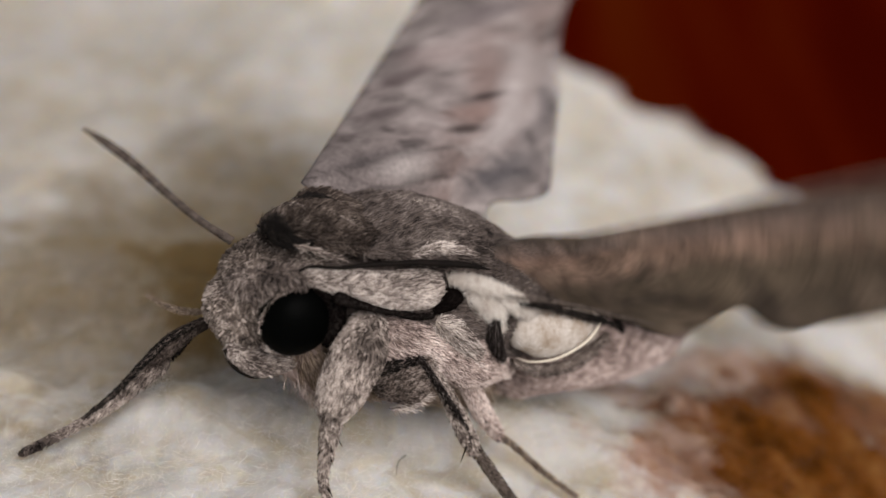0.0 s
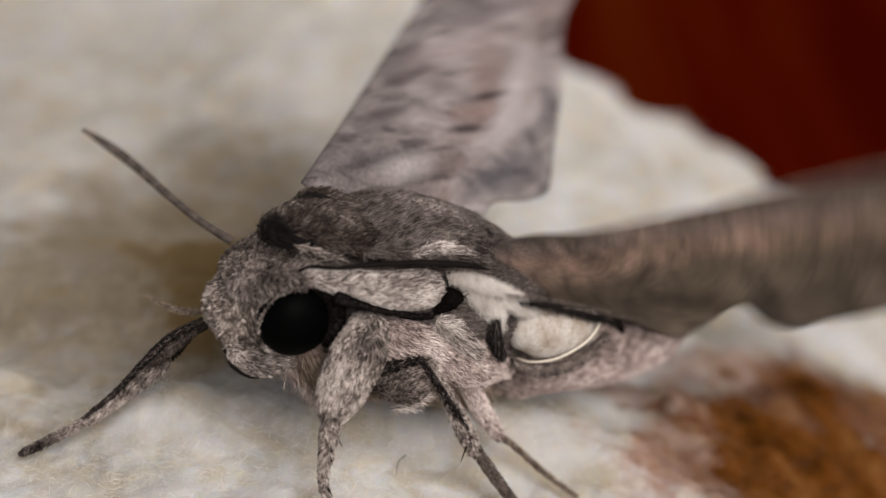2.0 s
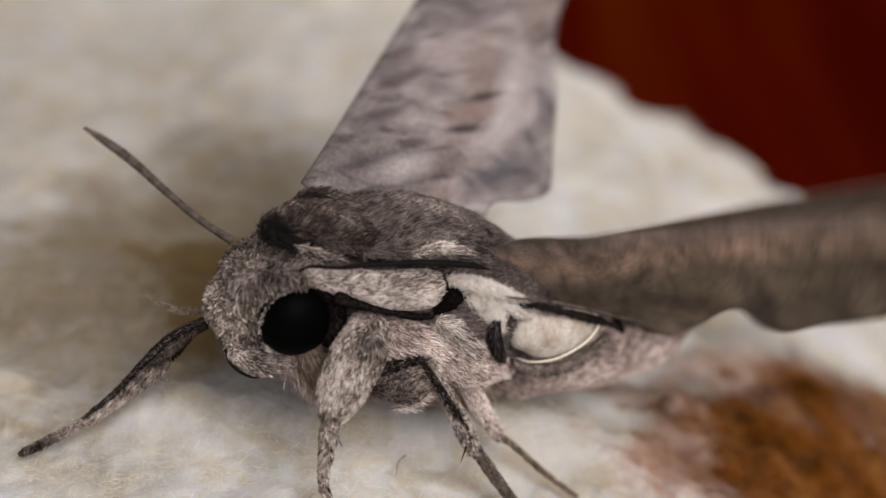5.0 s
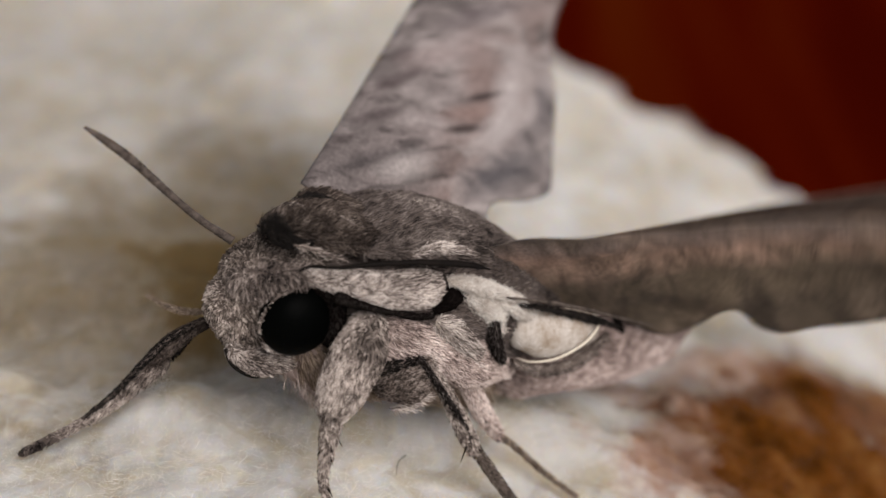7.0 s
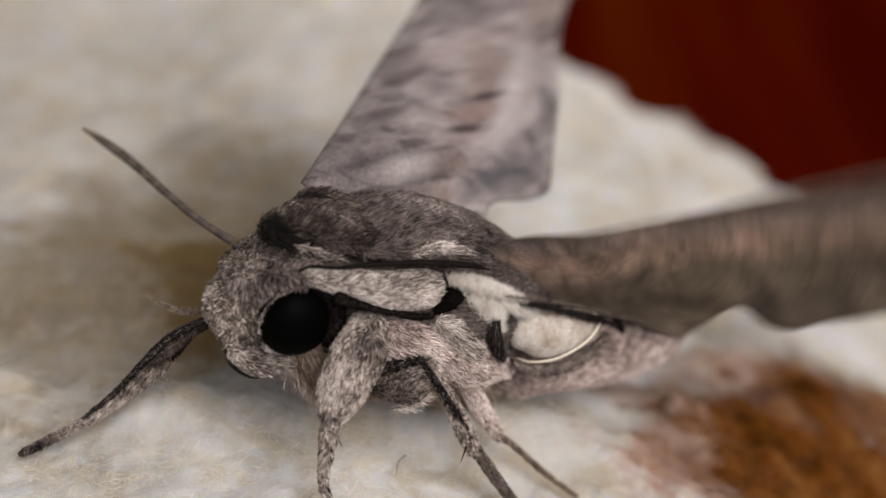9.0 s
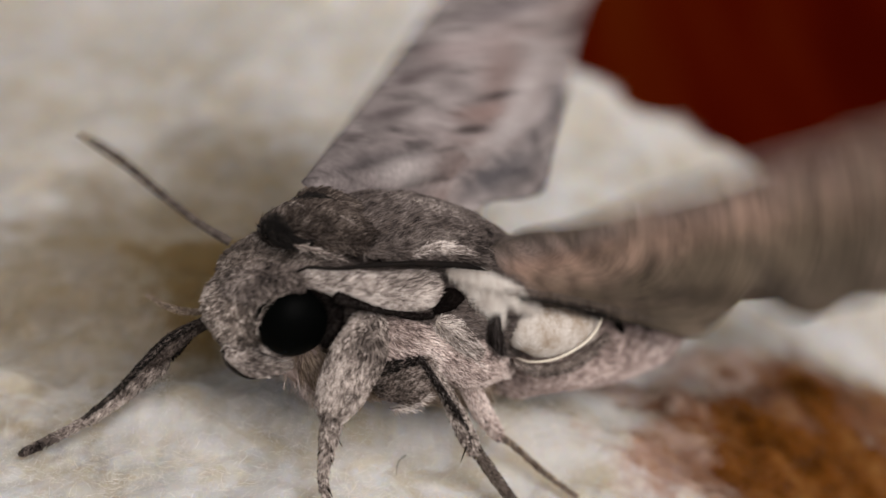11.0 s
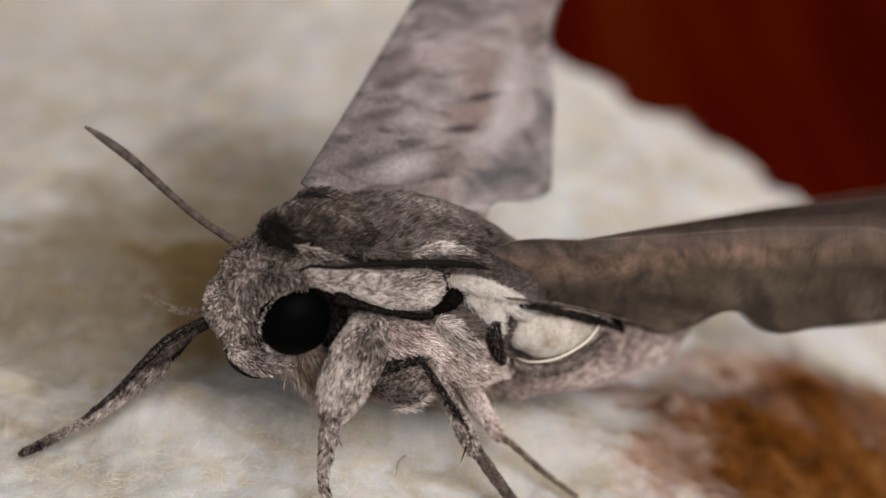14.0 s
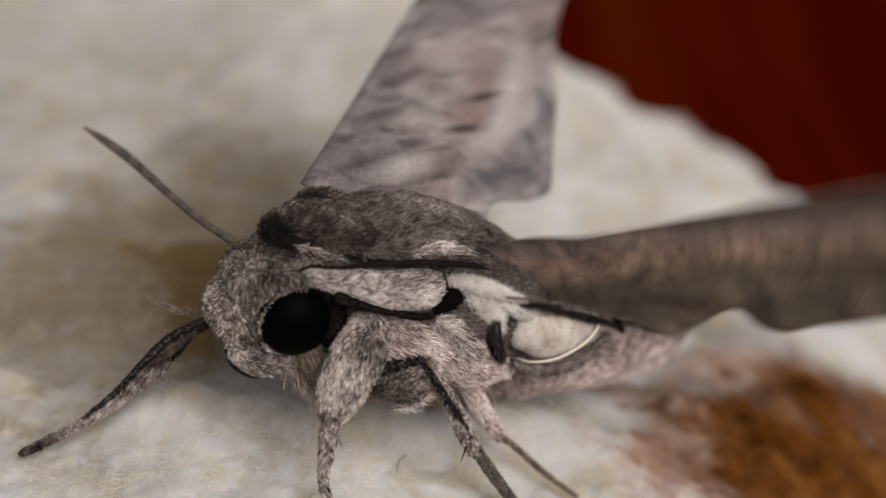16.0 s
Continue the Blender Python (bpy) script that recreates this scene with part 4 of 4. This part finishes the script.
leg("hindleg", [
    ("hindleg", [(6.69, -2.80, 2.72, 0.24, 0.26), (7.19, -3.00, 1.33, 0.34, 0.34), (7.81, -3.20, 0.02, 0.28, 0.28), (8.14, -3.30, -0.50, 0.16, 0.18)], FUR_PINK, 2600),
    ("tarsus", [(8.04, -3.30, -0.38, 0.1, 0.1), (8.59, -3.70, -0.91, 0.09, 0.09), (9.41, -4.30, -1.86, 0.085, 0.085), (10.35, -5.20, -2.80, 0.07, 0.07)], FUR_TAN, 900),
], 60)


# ---- wings: each lies in its own frame, x along the span, y back across the chord ----
def wing(name, label, stations, top, under, thick=0.10, camber=0.6, ns=90, nc=30, side=1, fold=False, wavy=0.0, vein_width=1.6, ripple=0.0):
    """Stations are (span, front edge, rear edge). A thin, cambered, two-skinned plate with a thick front vein."""
    s = spline([(a, 0, 0, b, c) for a, b, c in stations], ns)
    verts = []
    for layer in (1, -1):
        for i in range(ns):
            sp, c0, c1 = s[i, 0], s[i, 3], s[i, 4]
            for k in range(nc):
                u = k / (nc - 1)
                c = c0 + (c1 - c0) * u
                vein = 0.05 * math.sin(c * 3.0 + 0.5 * math.sin(sp * 0.4)) + wavy * noise.noise(Vector((sp * 0.25, c * 0.4, 3)))
                vein += ripple * math.sin(sp * 6.3 - 2.0 * c + 2.0 * noise.noise(Vector((sp * 0.5, 0, 9)))) * math.exp(-((u - 0.22) / 0.2) ** 2)
                z = camber * math.sin(math.pi * min(1, u * 1.05)) * min(1, abs(c1 - c0) / 8) + vein
                th = thick * (1.0 + vein_width * math.exp(-u * 12)) * math.sin(math.pi * min(max(u, 0.02), 0.98)) ** 0.25
                verts.append((sp, c, z + layer * th * 0.5))
    faces, mats = [], []
    off = ns * nc
    for i in range(ns - 1):
        for k in range(nc - 1):
            a = i * nc + k
            faces.append([a, a + nc, a + nc + 1, a + 1]), mats.append(1 if fold and k < 11 else 0)
            faces.append([off + a, off + a + 1, off + a + nc + 1, off + a + nc])
            mats.append(1)
    for i in range(ns - 1):
        for k in (0, nc - 1):
            a = i * nc + k
            q = [a, off + a, off + a + nc, a + nc]
            faces.append(q if k == 0 else q[::-1]), mats.append(1 if fold else 0)
    for i in (0, ns - 1):
        for k in range(nc - 1):
            a = i * nc + k
            q = [a, a + 1, off + a + 1, off + a]
            faces.append(q if i == 0 else q[::-1]), mats.append(0)
    v = np.array(verts)
    if side < 0:
        v = v * np.array([1, 1, -1])
        faces = [f[::-1] for f in faces]
    me = mesh(name, v, faces, top)
    me.materials.append(under)
    me.polygons.foreach_set("material_index", np.array(mats, np.int32))
    return part(name, me, moth, label)


forewing_r = wing("forewing", "raised forewing with grey and brown wavy marbling", [(0.00, -0.34, 6.82), (2.00, -0.35, 6.82), (4.00, -0.38, 6.82), (5.50, -0.41, 6.83), (6.50, -0.44, 6.90), (8.00, -0.46, 8.17), (9.00, -0.48, 8.77), (9.60, -0.48, 8.69), (11.00, -0.50, 8.07), (13.00, -0.50, 7.04), (16.00, -0.50, 5.28), (19.00, -0.50, 4.70), (21.50, -0.50, 2.60), (23.50, 0.00, 1.60), (24.50, 0.50, 1.00)], WING_TOP, WING_UNDER, side=-1)
forewing_l = wing("forewing", "raised forewing with a pinkish brown front margin, olive brown below", [(0.00, 0.10, 3.10), (0.80, -0.30, 4.28), (1.60, -0.40, 4.88), (3.00, -0.10, 6.04), (4.50, -0.30, 7.30), (5.80, -0.50, 8.55), (7.10, -0.50, 7.70), (8.30, -0.52, 6.55), (9.20, -0.54, 7.90), (10.10, -0.55, 8.94), (11.40, -0.40, 8.62), (13.00, 0.00, 8.45), (14.30, 1.10, 8.10), (15.30, 3.60, 6.90)], WING_TOP, WING_UNDER, fold=True, wavy=0.3, thick=0.06, vein_width=0.3, ns=150, ripple=0.02)
backwing_l = wing("hindwing", "dull brown wing layer behind the forewing", [(0.00, 0.74, 3.15), (2.00, 0.50, 3.97), (4.00, 0.41, 4.79), (6.00, 0.29, 5.61), (8.00, 0.16, 6.43), (10.00, 0.28, 7.26), (12.00, 0.43, 8.08), (14.00, 0.45, 8.42), (20.00, -3.00, 8.00), (28.00, 0.00, 5.00)], WING_BACK, WING_BACK, thick=0.06, vein_width=0.3)

# how far the wings stand up at each tenth of a second: 0 lowered, 1 raised
BEAT = {
    0.0: "20 20 100 40 80 90 20 75 35 30 100 5 70 80 15 50 30 20 80 40 28 95 15 35 95 10 100 50 15 80 20 15 95 30 55 85 10 40 80 10 60 90 10",
    4.3: "30 85 60 10 45 90 25 10 80 70 5 30 90 40 10 75 60 10 45 40",
    6.3: "90 15 50 30 5 90 85 5 60 55 10 50 100 25 15 100 45 10 80 80 5 50 95 25 15 75 40 20 60 55",
    9.3: "10 40 90 45 5 70 80 10 30 90 60 5 40 85 40 10 80 70 10 30",
    11.3: "60 80 5 15 85 90 5 15 90 85 10 35 80 80 10 15 75 65 5 30 85 65 5 30 85 75 15 0 75 50 10 30 75 75 5 20 75 70 10 10 35 85 95 10 30 90 75 10",
}


def motions():
    """The shiver: every tenth of a second has its own height, and the wings sweep fastest while they are half-way."""
    level = [int(w) / 85 - 0.17 for t in sorted(BEAT) for w in BEAT[t].split()]
    rows_l, rows_r, rows_b, rows_a, rows_h, rows_f = [], [], [], [], [], []
    for f in range(0, 481):
        i = min((f + 1) // 3, len(level) - 1)
        h = level[i]
        sweep = 0.24 + 0.60 * math.exp(-((h - 0.45) / 0.27) ** 2) + 0.25 * max(0.0, h)
        rising = level[min(i + 1, len(level) - 1)] >= level[max(i - 1, 0)]
        h += (f - 3 * i) * sweep * (1 if rising else -1)
        h = min(1.12, max(-0.22, h))
        t = f / FPS
        rows_l.append((t, HINGE_L @ LIFT_L(h)))
        rows_r.append((t, HINGE_R @ LIFT_R(h)))
        rows_b.append((t, HINGE_B @ LIFT_B(h)))
        rows_f.append((t, pose(0, 0, 0.00036 * (h - 0.3))))
        rows_h.append((t, pose(-0.00013 * (h - 0.2), 0.00002 * (h - 0.2), -0.00003 * (h - 0.2))))
        rows_a.append((t, Matrix.Translation(Vector(ANT_BASE) * MM) @ pose(0, 0, 0, 0, -2.5 * (h - 0.4), 1.5 * (h - 0.4)) @ Matrix.Translation(-Vector(ANT_BASE) * MM)))
    walk(forewing_l, rows_l)
    walk(forewing_r, rows_r)
    walk(backwing_l, rows_b)
    walk(antenna_right, rows_a)
    walk(head, rows_h)
    for tuft in root_fur:
        walk(tuft, rows_f)


HINGE_L = Matrix(((0.80324, 0.47068, 0.36504, 0.00755), (-0.56244, 0.39756, 0.72499, -0.00320), (0.19612, -0.78766, 0.58407, 0.00722), (0, 0, 0, 1)))
HINGE_R = Matrix(((0.76573, 0.55777, -0.32024, 0.00330), (0.53617, -0.27859, 0.79681, 0.00220), (0.35522, -0.78185, -0.51238, 0.00839), (0, 0, 0, 1)))
HINGE_B = Matrix(((0.93259, 0.28539, 0.22098, 0.01101), (-0.30302, 0.28639, 0.90893, -0.00300), (0.19612, -0.91462, 0.35357, 0.00678), (0, 0, 0, 1)))


def turn_about(hinge, way, degrees):
    """A turn about an axis of the moth's body, written in the wing's own frame."""
    return Matrix.Rotation(radians(degrees), 4, hinge.to_3x3().inverted() @ Vector(way))


def LIFT_L(h):
    return turn_about(HINGE_L, (1, 0, 0), -24.0 * (h - 0.3) - 2.9) @ Matrix.Rotation(radians(5.0 * (h - 0.2) - 2.0), 4, 'X')


def LIFT_B(h):
    return turn_about(HINGE_B, (1, 0, 0), -44.0 * (h - 0.28))


def LIFT_R(h):
    return turn_about(HINGE_R, (1, 0, 0), 14.0 * h) @ turn_about(HINGE_R, (0, 0, 1), -8.0 * h) @ Matrix.Rotation(radians(9.0 * h), 4, 'X')


motions()
